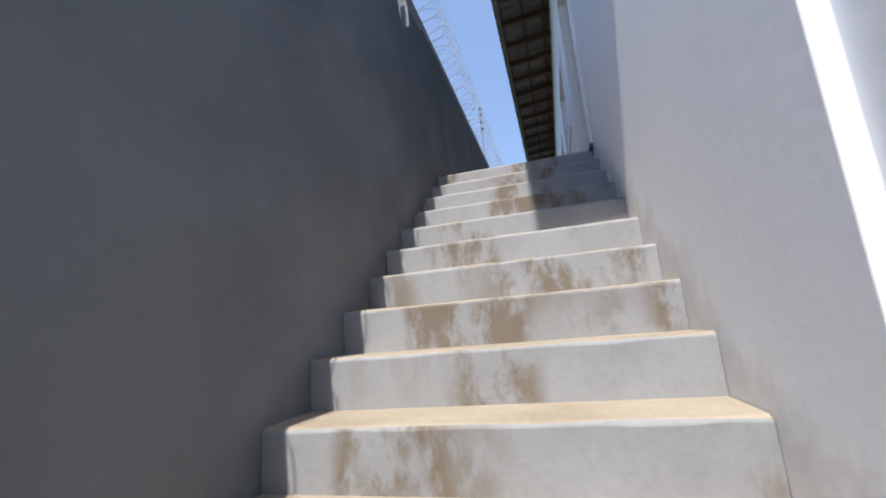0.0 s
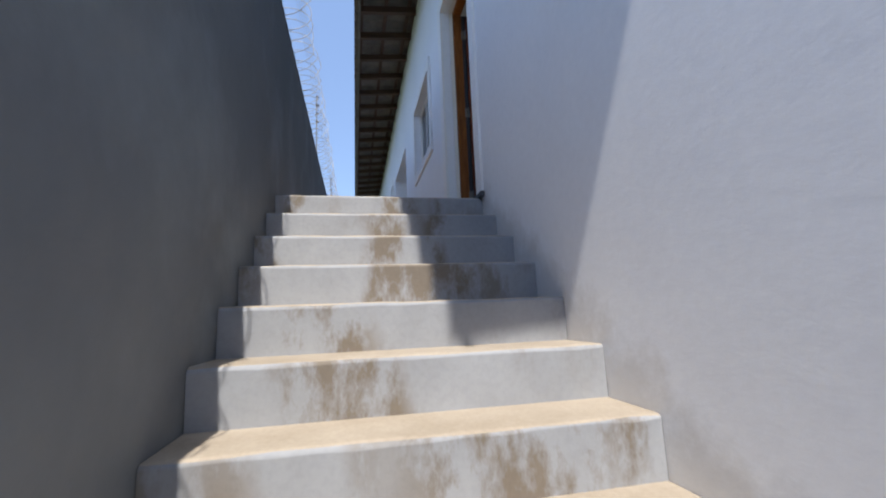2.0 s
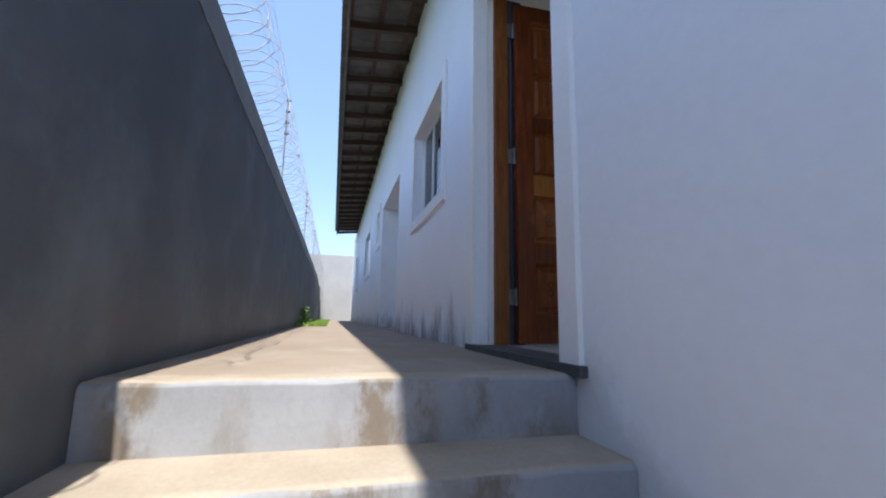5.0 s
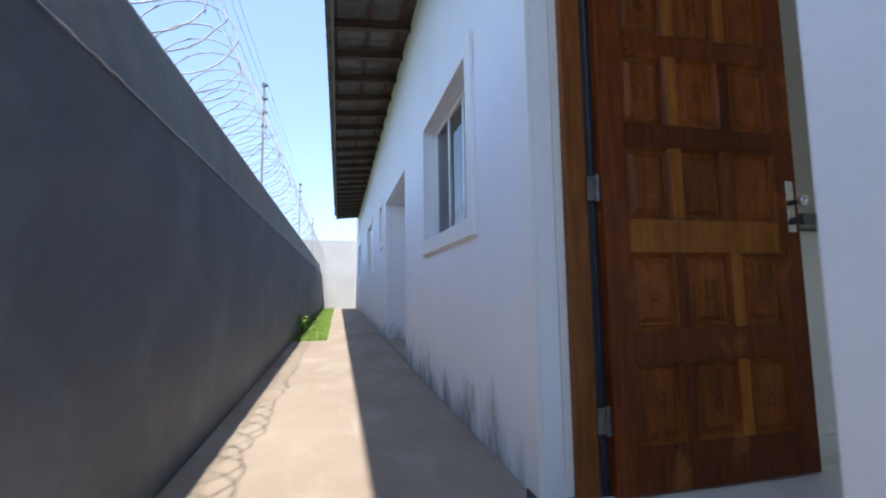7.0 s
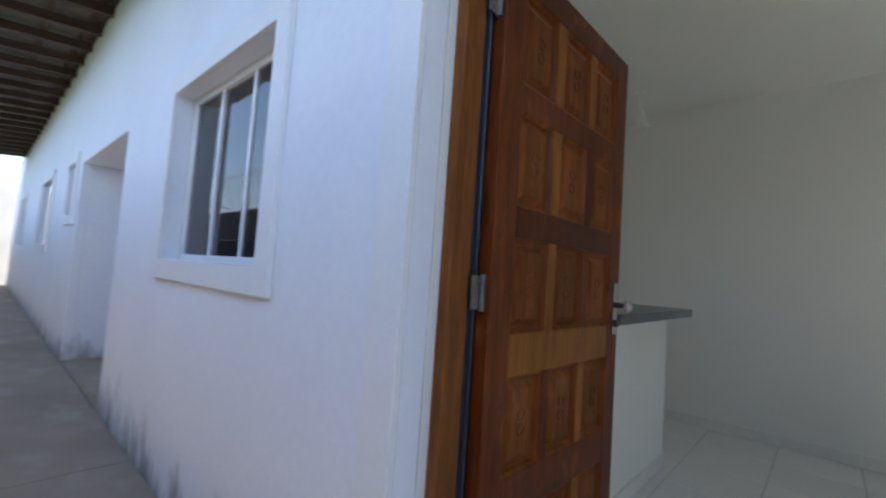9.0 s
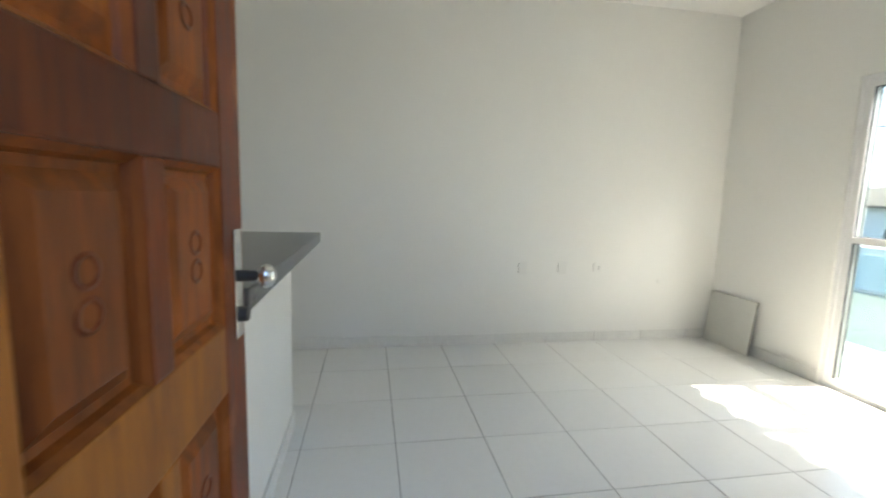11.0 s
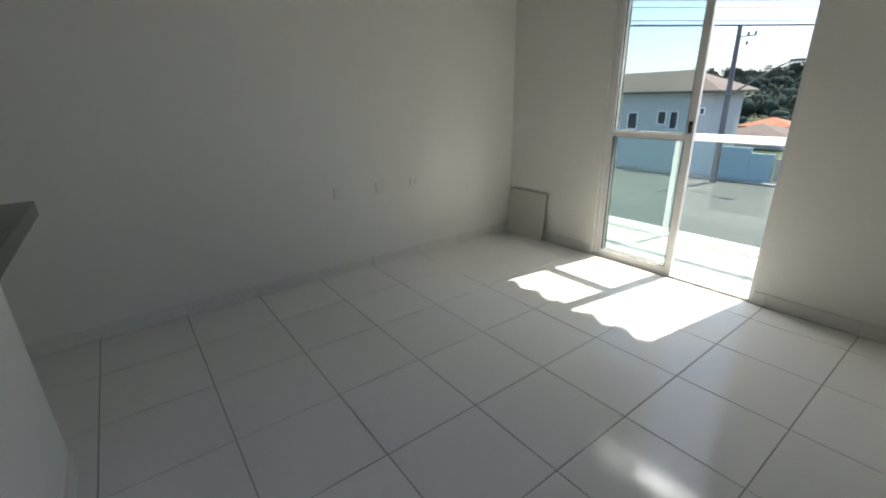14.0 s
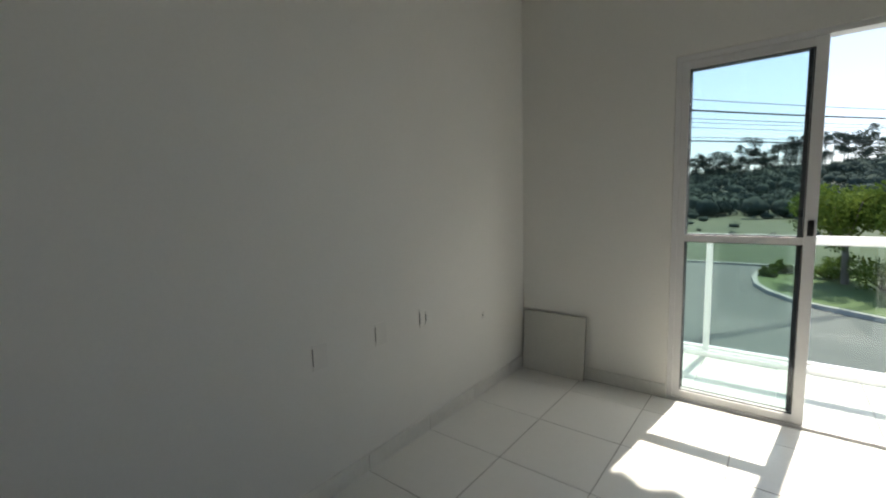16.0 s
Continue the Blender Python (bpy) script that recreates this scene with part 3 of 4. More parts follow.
def build_house():
    bm = bmesh.new()
    holes = [(DOOR_Y0, DOOR_Y1, 0.0, DOOR_Z), WIN, PORCH, *SMALL]
    wall_with_openings(bm, -2.865, END_Y, -0.02, WALLTOP, 0.0, 0.075, holes)
    box(bm, 0.0, 0.075, -2.865, END_Y, -4.0, -0.02)
    bmesh.ops.remove_doubles(bm, verts=bm.verts, dist=0.0001)
    box(bm, 0.042, 0.2, -9.0, -2.865, -4.0, WALLTOP)
    box(bm, 0.075, 0.2, -2.865, -2.80, -4.0, WALLTOP)
    thing("wall_side", bm, M_HOUSE, "white-painted rendered house wall with mould at its foot", "wall", "structure")
    bm = bmesh.new()
    wall_with_openings(bm, DOOR_Y0, BACK_Y + 0.15, FLOOR - 0.3, WALLTOP, 0.079, IN_X, [(DOOR_Y0, DOOR_Y1, 0.0, DOOR_Z), WIN])
    box(bm, 0.079, 0.32, -2.57, DOOR_Y0, FLOOR - 0.3, WALLTOP)
    thing("wall_side_inner", bm, M_ROOM, "plain matt white inside wall beside the entrance", "wall", "structure")
    slab("wall_far", (FAR_X, FAR_X + 0.15, -2.57, BACK_Y + 0.15, FLOOR - 0.3, WALLTOP), M_ROOM, "plain matt white wall with empty outlet boxes", "wall")
    slab("wall_kitchen", (IN_X, FAR_X, BACK_Y, BACK_Y + 0.15, FLOOR - 0.3, WALLTOP), M_ROOM, "plain white wall at the kitchen end", "wall")
    # balcony wall with the sliding door's opening
    bm = bmesh.new()
    x0, x1 = 1.37, 2.582
    box(bm, IN_X, x0, FRONT_Y - 0.15, FRONT_Y, FLOOR - 0.3, WALLTOP)
    box(bm, x1, FAR_X, FRONT_Y - 0.15, FRONT_Y, FLOOR - 0.3, WALLTOP)
    box(bm, x0, x1, FRONT_Y - 0.15, FRONT_Y, 2.1, WALLTOP)
    box(bm, x0, x1, FRONT_Y - 0.15, FRONT_Y, FLOOR - 0.3, FLOOR - 0.012)
    thing("wall_front", bm, M_ROOM, "plain matt white wall around the balcony door", "wall", "structure")
    slab("ceiling", (IN_X, FAR_X, FRONT_Y, BACK_Y, CEIL, CEIL + 0.12), M_CEIL, "plain white ceiling", "ceiling")
    slab("floor_bed", (IN_X, FAR_X, FRONT_Y, BACK_Y, FLOOR - 0.2, FLOOR - 0.003), M_GROUT, "grey grout bed under the tiles", "floor")
    # porch recess
    bm = bmesh.new()
    ya, yb, _, zb = PORCH
    box(bm, 0.9, 1.0, ya - 0.1, yb + 0.1, -0.02, zb + 0.1)
    box(bm, 0.078, 0.9, ya - 0.1, ya, -0.02, zb + 0.1)
    box(bm, 0.078, 0.9, yb, yb + 0.1, -0.02, zb + 0.1)
    box(bm, 0.078, 0.9, ya, yb, zb, zb + 0.1)
    thing("wall_porch", bm, M_HOUSE, "white recessed porch of the rear entrance", "wall", "structure")
    slab("floor_porch", (0.0, 0.9, ya, yb, -0.2, 0.004), M_CONC, "tan concrete porch floor", "floor")
    # ground floor and the other outer walls
    slab("wall_east", (FAR_X + 0.15, FAR_X + 0.3, -2.57, END_Y, -4.0, WALLTOP), M_HOUSE, "white outer house wall on the far side", "wall")
    slab("wall_lower_front", (0.2, FAR_X + 0.3, -2.57, -2.42, -4.0, FLOOR - 0.31), M_HOUSE, "white ground-floor front wall", "wall")


build_house()


# ---------------------------------------------------------------- roof and eaves
def build_roof():
    rf = empty("roof", "clay-tiled roof with dark exposed rafters under its eaves", "roof", kind="structure")
    front, ridge_x = -3.69, 2.0
    slope = 0.09
    top = lambda x: EAVE_Z + 0.15 + slope * ((x - EAVE_X) if x < ridge_x else (2 * ridge_x - x - EAVE_X))
    # ribbed sheet of tiles
    bm = bmesh.new()
    xs = [EAVE_X - 0.06, -0.5, 0.0, ridge_x, 2 * ridge_x, 2 * ridge_x + 0.8]
    ny = int((ROOF_END - front) / 0.05)
    edge = lambda x, y: max(y, -3.47) if x > 0.05 else y
    for dz, flip in ((0.0, 1), (0.025, 0)):
        rows = []
        for j in range(ny + 1):
            y = front + 0.05 * j
            w = 0.022 * math.cos(y * math.tau / 0.2)
            rows.append([bm.verts.new((x, edge(x, y) + 0.0001 * j, top(x) + w + dz)) for x in xs])
        for j in range(ny):
            for i in range(len(xs) - 1):
                bm.faces.new((rows[j][i], rows[j][i + 1], rows[j + 1][i + 1], rows[j + 1][i]))
        if flip:
            low = rows
        else:
            for j in range(ny):
                bm.faces.new((low[j][0], rows[j][0], rows[j + 1][0], low[j + 1][0]))
            for i in range(len(xs) - 1):
                bm.faces.new((low[0][i], low[0][i + 1], rows[0][i + 1], rows[0][i]))
    part("tiles", bm, M_TILE_UNDER, rf)
    # rafters, sharing one mesh
    bm = bmesh.new()
    prism(bm, [(EAVE_X + 0.03, EAVE_Z), (0.0, EAVE_Z + 0.072), (0.0, EAVE_Z + 0.162), (EAVE_X + 0.03, EAVE_Z + 0.09)], -0.03, 0.03, "y")
    me = mesh_of("rafter", bm, M_WOODDK)
    y = front + 0.15
    while y < ROOF_END:
        piece("rafter", me, rf, Matrix.Translation((0, y, 0)))
        y += 0.56
    for x in (-0.76, -0.42, -0.10):
        bm = bmesh.new()
        z = EAVE_Z + slope * (x - EAVE_X) + 0.09
        box(bm, x - 0.025, x + 0.025, front + 0.02, ROOF_END, z, z + 0.03)
        part("batten", bm, M_WOODDK, rf)
    bm = bmesh.new()
    box(bm, EAVE_X - 0.0, EAVE_X + 0.028, front, ROOF_END, EAVE_Z - 0.005, EAVE_Z + 0.115, 0.004)
    part("fascia", bm, M_TILE_UNDER, rf, "weathered grey-brown eaves board")
    # front overhang boards; the unseen soffit is white to bounce sunlight indoors
    bm = bmesh.new()
    box(bm, 0.07, FAR_X + 0.8, -3.33, -2.6, WALLTOP - 0.03, WALLTOP + 0.02)
    part("front_bounce_soffit", bm, M_TRIM, rf)
    bm = bmesh.new()
    n = 160
    ra, rb = [], []
    for i in range(n + 1):
        x = 0.06 + 4.3 * i / n
        y = -3.535 + 0.03 * math.cos(x * math.tau / 0.22)
        ra.append([bm.verts.new((x, -3.3, WALLTOP -0.018)), bm.verts.new((x, y, WALLTOP -0.018))])
        rb.append([bm.verts.new((x, -3.3, WALLTOP +0.007)), bm.verts.new((x, y, WALLTOP +0.007))])
    for i in range(n):
        for r in (ra, rb):
            bm.faces.new((r[i][0], r[i + 1][0], r[i + 1][1], r[i][1]))
        bm.faces.new((ra[i][1], ra[i + 1][1], rb[i + 1][1], rb[i][1]))
    part("front_tile_edge", bm, M_TILE_UNDER, rf)
    bm = bmesh.new()
    box(bm, -0.0, 0.06, -2.9, END_Y, WALLTOP, WALLTOP + 0.05)
    part("wall_plate", bm, M_WOODDK, rf)


build_roof()


# ---------------------------------------------------------------- entrance door
def frame_trim(name, y0, y1, z0, z1, w, proud, bottom, label):
    bm = bmesh.new()
    for d in ((y0 - w, y0, z0 - (w if bottom else 0), z1 + w), (y1, y1 + w, z0 - (w if bottom else 0), z1 + w), (y0, y1, z1, z1 + w)):
        box(bm, -proud, 0.0, *d, bevel=0.004)
    if bottom:
        box(bm, -proud, 0.0, y0, y1, z0 - w, z0, bevel=0.004)
    return thing(name, bm, M_TRIM, label, "trim", "structure")


def build_entrance():
    frame_trim("trim_door", DOOR_Y0, DOOR_Y1, 0.0, DOOR_Z, 0.12, 0.022, False, "raised white band around the entrance")
    slab("door_sill_strip", (-0.03, -0.0005, -0.07, 1.12, -0.005, 0.032), M_SILL, "dark stone strip in front of the sill", "sill", bevel=0.005)
    slab("door_sill", (-0.012, IN_X + 0.02, DOOR_Y0, DOOR_Y1, -0.01, FLOOR), M_SILL, "dark stone sill at the entrance", "sill", bevel=0.006)
    d = empty("door_1", "dark varnished hardwood panelled entrance door standing open", "door", kind="structure")
    xa, xb, w = 0.11, IN_X + 0.042, 0.035
    for name, dims in (("jamb", (xa, xb, DOOR_Y0, DOOR_Y0 + w, FLOOR, DOOR_Z)), ("jamb", (xa, xb, DOOR_Y1 - w, DOOR_Y1, FLOOR, DOOR_Z)),
                       ("head", (xa, xb, DOOR_Y0 + w, DOOR_Y1 - w, DOOR_Z - w, DOOR_Z))):
        bm = bmesh.new()
        box(bm, *dims, bevel=0.003)
        part(name, bm, M_FRAMEWD, d)
    # black filler put in for the shade between jamb and leaf
    bm = bmesh.new()
    box(bm, xb + 0.0005, 0.285, 0.987, 1.018, FLOOR, DOOR_Z - w)
    part("gap_filler", bm, M_SEAL, d, "black filler standing for the shaded gap behind the hinges")
    # bluish rod drawn for the thin line of light seen through the gap
    bm = bmesh.new()
    tube(bm, (0.212, 0.982, FLOOR + 0.01), (0.212, 0.982, DOOR_Z - w - 0.01), 0.006, sides=12)
    part("gap_glint", bm, M_STRIP, d, "thin blue rod standing for light in the door gap")
    # leaf: local x from the hinge to the free edge, local -y the outer face, z up
    width, height, th = 0.893, 2.09, 0.044
    lf = new("leaf")
    lf.empty_display_size = 0.1
    lf.parent = d
    lf.matrix_local = pose(0.228, 0.962, FLOOR + 0.01, 0, 0, -1.3)
    tagged(lf, "panelled hardwood leaf, three panels across")
    stile, mull = 0.105, 0.052
    cols = 3
    pw = (width - 2 * stile - 2 * mull) / 3
    rows = [(c - 0.14, c + 0.14) for c in (0.305, 0.71, 1.115, 1.485, 1.85)]

    def member(name, x0, x1, z0, z1, m, y0=-th / 2, y1=th / 2):
        bm = bmesh.new()
        box(bm, x0, x1, y0, y1, z0, z1, bevel=0.004)
        o = new(name, mesh_of(name, bm, m))
        o.parent = lf
        return o
    member("stile", 0, stile, 0, height, M_DOOR)
    member("stile", width - stile, width, 0, height, M_DOOR)
    zr = [0.0] + [v for r in rows for v in r] + [height]
    for i in range(0, len(zr), 2):
        member("rail", stile, width - stile, zr[i], zr[i + 1], M_DOORLT if i == 4 else M_DOOR)
    for z0, z1 in rows:
        for c in range(cols):
            x0 = stile + c * (pw + mull)
            if c < cols - 1:
                member("muntin", x0 + pw, x0 + pw + mull, z0, z1, M_DOORLT if (c == 0) == (z0 > 0.8) or z0 > 1.5 else M_DOOR)
            bm = bmesh.new()
            # raised and fielded panel with a moulded ring
            x1 = x0 + pw
            for s in (-1, 1):
                lay = [(0.0, 0.020), (0.008, 0.012), (0.012, 0.003), (0.022, 0.002), (0.042, 0.015)]
                rings = []
                for inset, out in lay:
                    rings.append([bm.verts.new((u, s * out, v)) for u, v in
                                  ((x0 + inset, z0 + inset), (x1 - inset, z0 + inset), (x1 - inset, z1 - inset), (x0 + inset, z1 - inset))])
                for a, b in zip(rings, rings[1:]):
                    for i in range(4):
                        bm.faces.new((a[i], a[(i + 1) % 4], b[(i + 1) % 4], b[i]))
                bm.faces.new(rings[-1])
            o = new("panel", mesh_of("panel", bm, M_DOORPANEL))
            o.parent = lf
            cx, cz = (x0 + x1) / 2, (z0 + z1) / 2
            bm = bmesh.new()
            for ax, az, off in ((0.022, 0.020, 0.022), (0.022, 0.020, -0.022)):
                ring = []
                for i in range(20):
                    a = i * math.tau / 20
                    for rr, yy in ((1.0, -0.0155), (0.8, -0.0174), (0.6, -0.0155)):
                        ring.append(bm.verts.new((cx + ax * rr * math.cos(a), yy, cz + off + az * rr * math.sin(a))))
                for i in range(20):
                    for q in range(2):
                        a0, a1 = 3 * i + q, 3 * ((i + 1) % 20) + q
                        bm.faces.new((ring[a0], ring[a0 + 1], ring[a1 + 1], ring[a1]))
            o = new("carving", mesh_of("carving", bm, M_DOOR))
            o.parent = lf
    # lever handle with its plate on both faces
    hz = 1.055
    for side in (-1, 1):
        f0 = side * th / 2
        bm = bmesh.new()
        lo, hi = sorted((f0, f0 + side * 0.005))
        box(bm, width - 0.062, width - 0.022, lo, hi, hz - 0.12, hz + 0.09, 0.002)
        o = new("handle_plate", mesh_of("handle_plate", bm, M_CHROME))
        o.parent = lf
        tagged(o, "chrome lock plate")
        bm = bmesh.new()
        tube(bm, (width - 0.042, f0, hz), (width - 0.042, f0 + side * 0.045, hz), 0.012, 0.009, 14)
        tube(bm, (width - 0.042, f0, hz - 0.075), (width - 0.042, f0 + side * 0.02, hz - 0.075), 0.016, 0.014, 14)
        o = new("spindle", mesh_of("spindle", bm, M_BLACK))
        o.parent = lf
        bm = bmesh.new()
        bmesh.ops.create_uvsphere(bm, u_segments=18, v_segments=12, radius=0.023)
        for v in bm.verts:
            v.co = Vector((v.co.x + width - 0.042, v.co.y * 0.8 + f0 + side * 0.055, v.co.z + hz))
        for f in bm.faces:
            f.smooth = True
        o = new("knob", mesh_of("knob", bm, M_CHROME))
        o.parent = lf
        tagged(o, "polished round knob")
    bm = bmesh.new()
    box(bm, width - 0.001, width + 0.0015, -0.012, 0.012, hz - 0.12, hz + 0.12)
    o = new("lock_plate", mesh_of("lock_plate", bm, M_CHROME))
    o.parent = lf
    for z in (0.22, 1.055, 1.88):
        bm = bmesh.new()
        tube(bm, (0.222, 0.962, FLOOR + z - 0.005), (0.222, 0.962, FLOOR + z + 0.095), 0.009)
        box(bm, 0.182, 0.222, 0.966, 0.970, FLOOR + z, FLOOR + z + 0.09)
        for k in range(3):
            tube(bm, (0.2, 0.968, FLOOR + z + 0.015 + 0.03 * k), (0.2, 0.9635, FLOOR + z + 0.015 + 0.03 * k), 0.005, sides=8)
        part("hinge", bm, M_HINGE, d, "dull steel hinge")


build_entrance()


# ---------------------------------------------------------------- windows in the side wall
def build_window(name, y0, y1, z0, z1, label, panes):
    frame_trim("trim_window", y0, y1, z0, z1, 0.105, 0.025, True, "raised white band around a window")
    w = empty(name, label, "window", (0, 0, 0), "structure")
    a, b, t = 0.085, 0.125, 0.035
    for nm, dims in (("window_frame", (a, b, y0, y1, z0, z0 + t)), ("window_frame", (a, b, y0, y1, z1 - t, z1)),
                     ("window_frame", (a, b, y0, y0 + t, z0 + t, z1 - t)), ("window_frame", (a, b, y1 - t, y1, z0 + t, z1 - t))):
        bm = bmesh.new()
        box(bm, *dims, bevel=0.002)
        part(nm, bm, M_ALU, w)
    step = (y1 - y0 - 2 * t) / panes
    for i in range(panes):
        ya = y0 + t + i * step
        off = 0.012 * (i % 2)
        bm = bmesh.new()
        box(bm, a + 0.004 + off, a + 0.02 + off, ya - 0.014, ya + 0.014, z0 + t, z1 - t)
        box(bm, a + 0.004 + off, a + 0.02 + off, ya + step - 0.014, ya + step + 0.014, z0 + t, z1 - t)
        part("sash", bm, M_ALU, w)
        bm = bmesh.new()
        box(bm, a + 0.010 + off, a + 0.014 + off, ya + 0.014, ya + step - 0.014, z0 + t, z1 - t)
        p = part("pane", bm, M_GLASSWIN, w)
        p.visible_shadow = False


build_window("window_1", *WIN, "white aluminium sliding kitchen window with glass panes", 3)
for i, s in enumerate(SMALL):
    build_window(f"window_{i + 2}", *s, "white-framed window further along the passage wall", 2)


def build_porch_door():
    d = empty("door_2", "plain white rear door with a steel lever handle", "door", kind="structure")
    bm = bmesh.new()
    box(bm, 0.86, 0.898, 4.7, 5.55, 0.01, 2.05, 0.004)
    part("leaf", bm, M_TRIM, d)
    bm = bmesh.new()
    box(bm, 0.852, 0.86, 4.76, 4.8, 0.95, 1.13, 0.002)
    tube(bm, (0.853, 4.78, 1.06), (0.80, 4.78, 1.06), 0.01)
    tube(bm, (0.80, 4.77, 1.06), (0.80, 4.9, 1.06), 0.009)
    part("handle", bm, M_CHROME, d)


build_porch_door()


# ---------------------------------------------------------------- balcony door
def build_sliding_door():
    x0, xm, x1 = 1.372, 1.945, 2.58
    z0, z1, zm = FLOOR, 2.098, 1.047
    d = empty("door_3", "white aluminium sliding balcony door, one half open", "door", kind="structure")
    ya, yb = FRONT_Y - 0.10, FRONT_Y - 0.01
    for dims in ((x0, x1, ya, yb, z1 - 0.03, z1), (x0, x1, ya, yb, z0 - 0.01, z0 + 0.012), (x1 - 0.03, x1, ya, yb, z0 + 0.012, z1 - 0.03),
                 (x0, x0 + 0.022, ya, yb, z0 + 0.012, z1 - 0.03)):
        bm = bmesh.new()
        box(bm, *dims, bevel=0.002)
        part("frame", bm, M_ALU, d)
    def leaf(xl, xr, y, handle):
        lf = new("leaf")
        lf.empty_display_size = 0.1
        lf.parent = d
        lf.location = (0, y, 0)
        st = 0.05
        for dims in ((xl, xl + st, z0 + 0.014, z1 - 0.032), (xr - st + 0.012, xr, z0 + 0.014, z1 - 0.032),
                     (xl + st, xr - st + 0.012, z0 + 0.014, z0 + 0.06), (xl + st, xr - st + 0.012, z1 - 0.075, z1 - 0.032),
                     (xl + st, xr - st + 0.012, zm - 0.02, zm + 0.02)):
            bm = bmesh.new()
            box(bm, dims[0], dims[1], -0.017, 0.017, dims[2], dims[3], bevel=0.002)
            o = new("sash", mesh_of("sash", bm, M_ALU))
            o.parent = lf
        for za, zb in ((z0 + 0.06, zm - 0.02), (zm + 0.02, z1 - 0.075)):
            bm = bmesh.new()
            box(bm, xl + st, xr - st + 0.012, -0.002, 0.002, za, zb)
            o = new("pane", mesh_of("pane", bm, M_GLASS))
            o.parent = lf
            o.visible_shadow = False
        for za, zb in ((z0 + 0.06, zm - 0.02), (zm + 0.02, z1 - 0.075)):
            bm = bmesh.new()
            xa, xb, g = xl + st, xr - st + 0.012, 0.005
            for e in ((xa, xb, za, za + g), (xa, xb, zb - g, zb), (xa, xa + g, za + g, zb - g), (xb - g, xb, za + g, zb - g)):
                box(bm, e[0], e[1], -0.006, 0.006, e[2], e[3])
            o = new("gasket", mesh_of("gasket", bm, M_SEAL))
            o.parent = lf
        if handle:
            # interlock as a black strip, drawn for the shaded gap between the leaves
            bm = bmesh.new()
            box(bm, xl + st + 0.006, xl + st + 0.02, -0.05, -0.02, z0 + 0.02, z1 - 0.04)
            o = new("interlock_gap", mesh_of("interlock_gap", bm, M_SEAL))
            o.parent = lf
            bm = bmesh.new()
            box(bm, xl + 0.012, xl + 0.038, 0.017, 0.024, zm + 0.03, zm + 0.11, 0.003)
            tube(bm, (xl + 0.025, 0.02, zm + 0.07), (xl + 0.025, 0.04, zm + 0.07), 0.008)
            o = new("latch", mesh_of("latch", bm, M_BLACK))
            o.parent = lf
            tagged(o, "black latch")
    leaf(xm - 0.03, x1 - 0.03, FRONT_Y - 0.035, True)
    leaf(xm - 0.01, x1 - 0.032, FRONT_Y - 0.078, False)


build_sliding_door()


# ---------------------------------------------------------------- balcony
def build_balcony():
    slab("floor_balcony_slab", (0.2, FAR_X + 0.3, -3.60, FRONT_Y - 0.152, -0.21, -0.018), M_TRIM, "white-edged balcony slab", "balcony")
    rail = empty("balcony_railing", "white railing with pale green glass panels", "railing", (0, -3.53, -0.048))
    bm = bmesh.new()
    box(bm, 0.2, FAR_X + 0.3, -0.03, 0.03, 0.975, 1.035, 0.005)
    part("top_rail", bm, M_ALU, rail)
    bm = bmesh.new()
    box(bm, 0.2, FAR_X + 0.3, -0.02, 0.02, 0.09, 0.115, 0.003)
    part("bottom_rail", bm, M_ALU, rail)
    bm = bmesh.new()
    box(bm, 0.2, FAR_X + 0.3, -0.06, 0.05, 0.03, 0.075, 0.004)
    part("kerb", bm, M_TRIM, rail)
    for x in (0.62, 2.49, 3.72):
        bm = bmesh.new()
        box(bm, x - 0.022, x + 0.022, -0.018, 0.018, 0.075, 0.975, 0.003)
        part("post", bm, M_ALU, rail)
    for xa, xb in ((0.22, 0.59), (0.65, 2.46), (2.52, 3.69), (3.75, 3.86)):
        bm = bmesh.new()
        box(bm, xa, xb, -0.004, 0.004, 0.12, 0.97)
        p = part("glass_panel", bm, M_GLASSRAIL, rail)
        p.visible_shadow = False


build_balcony()


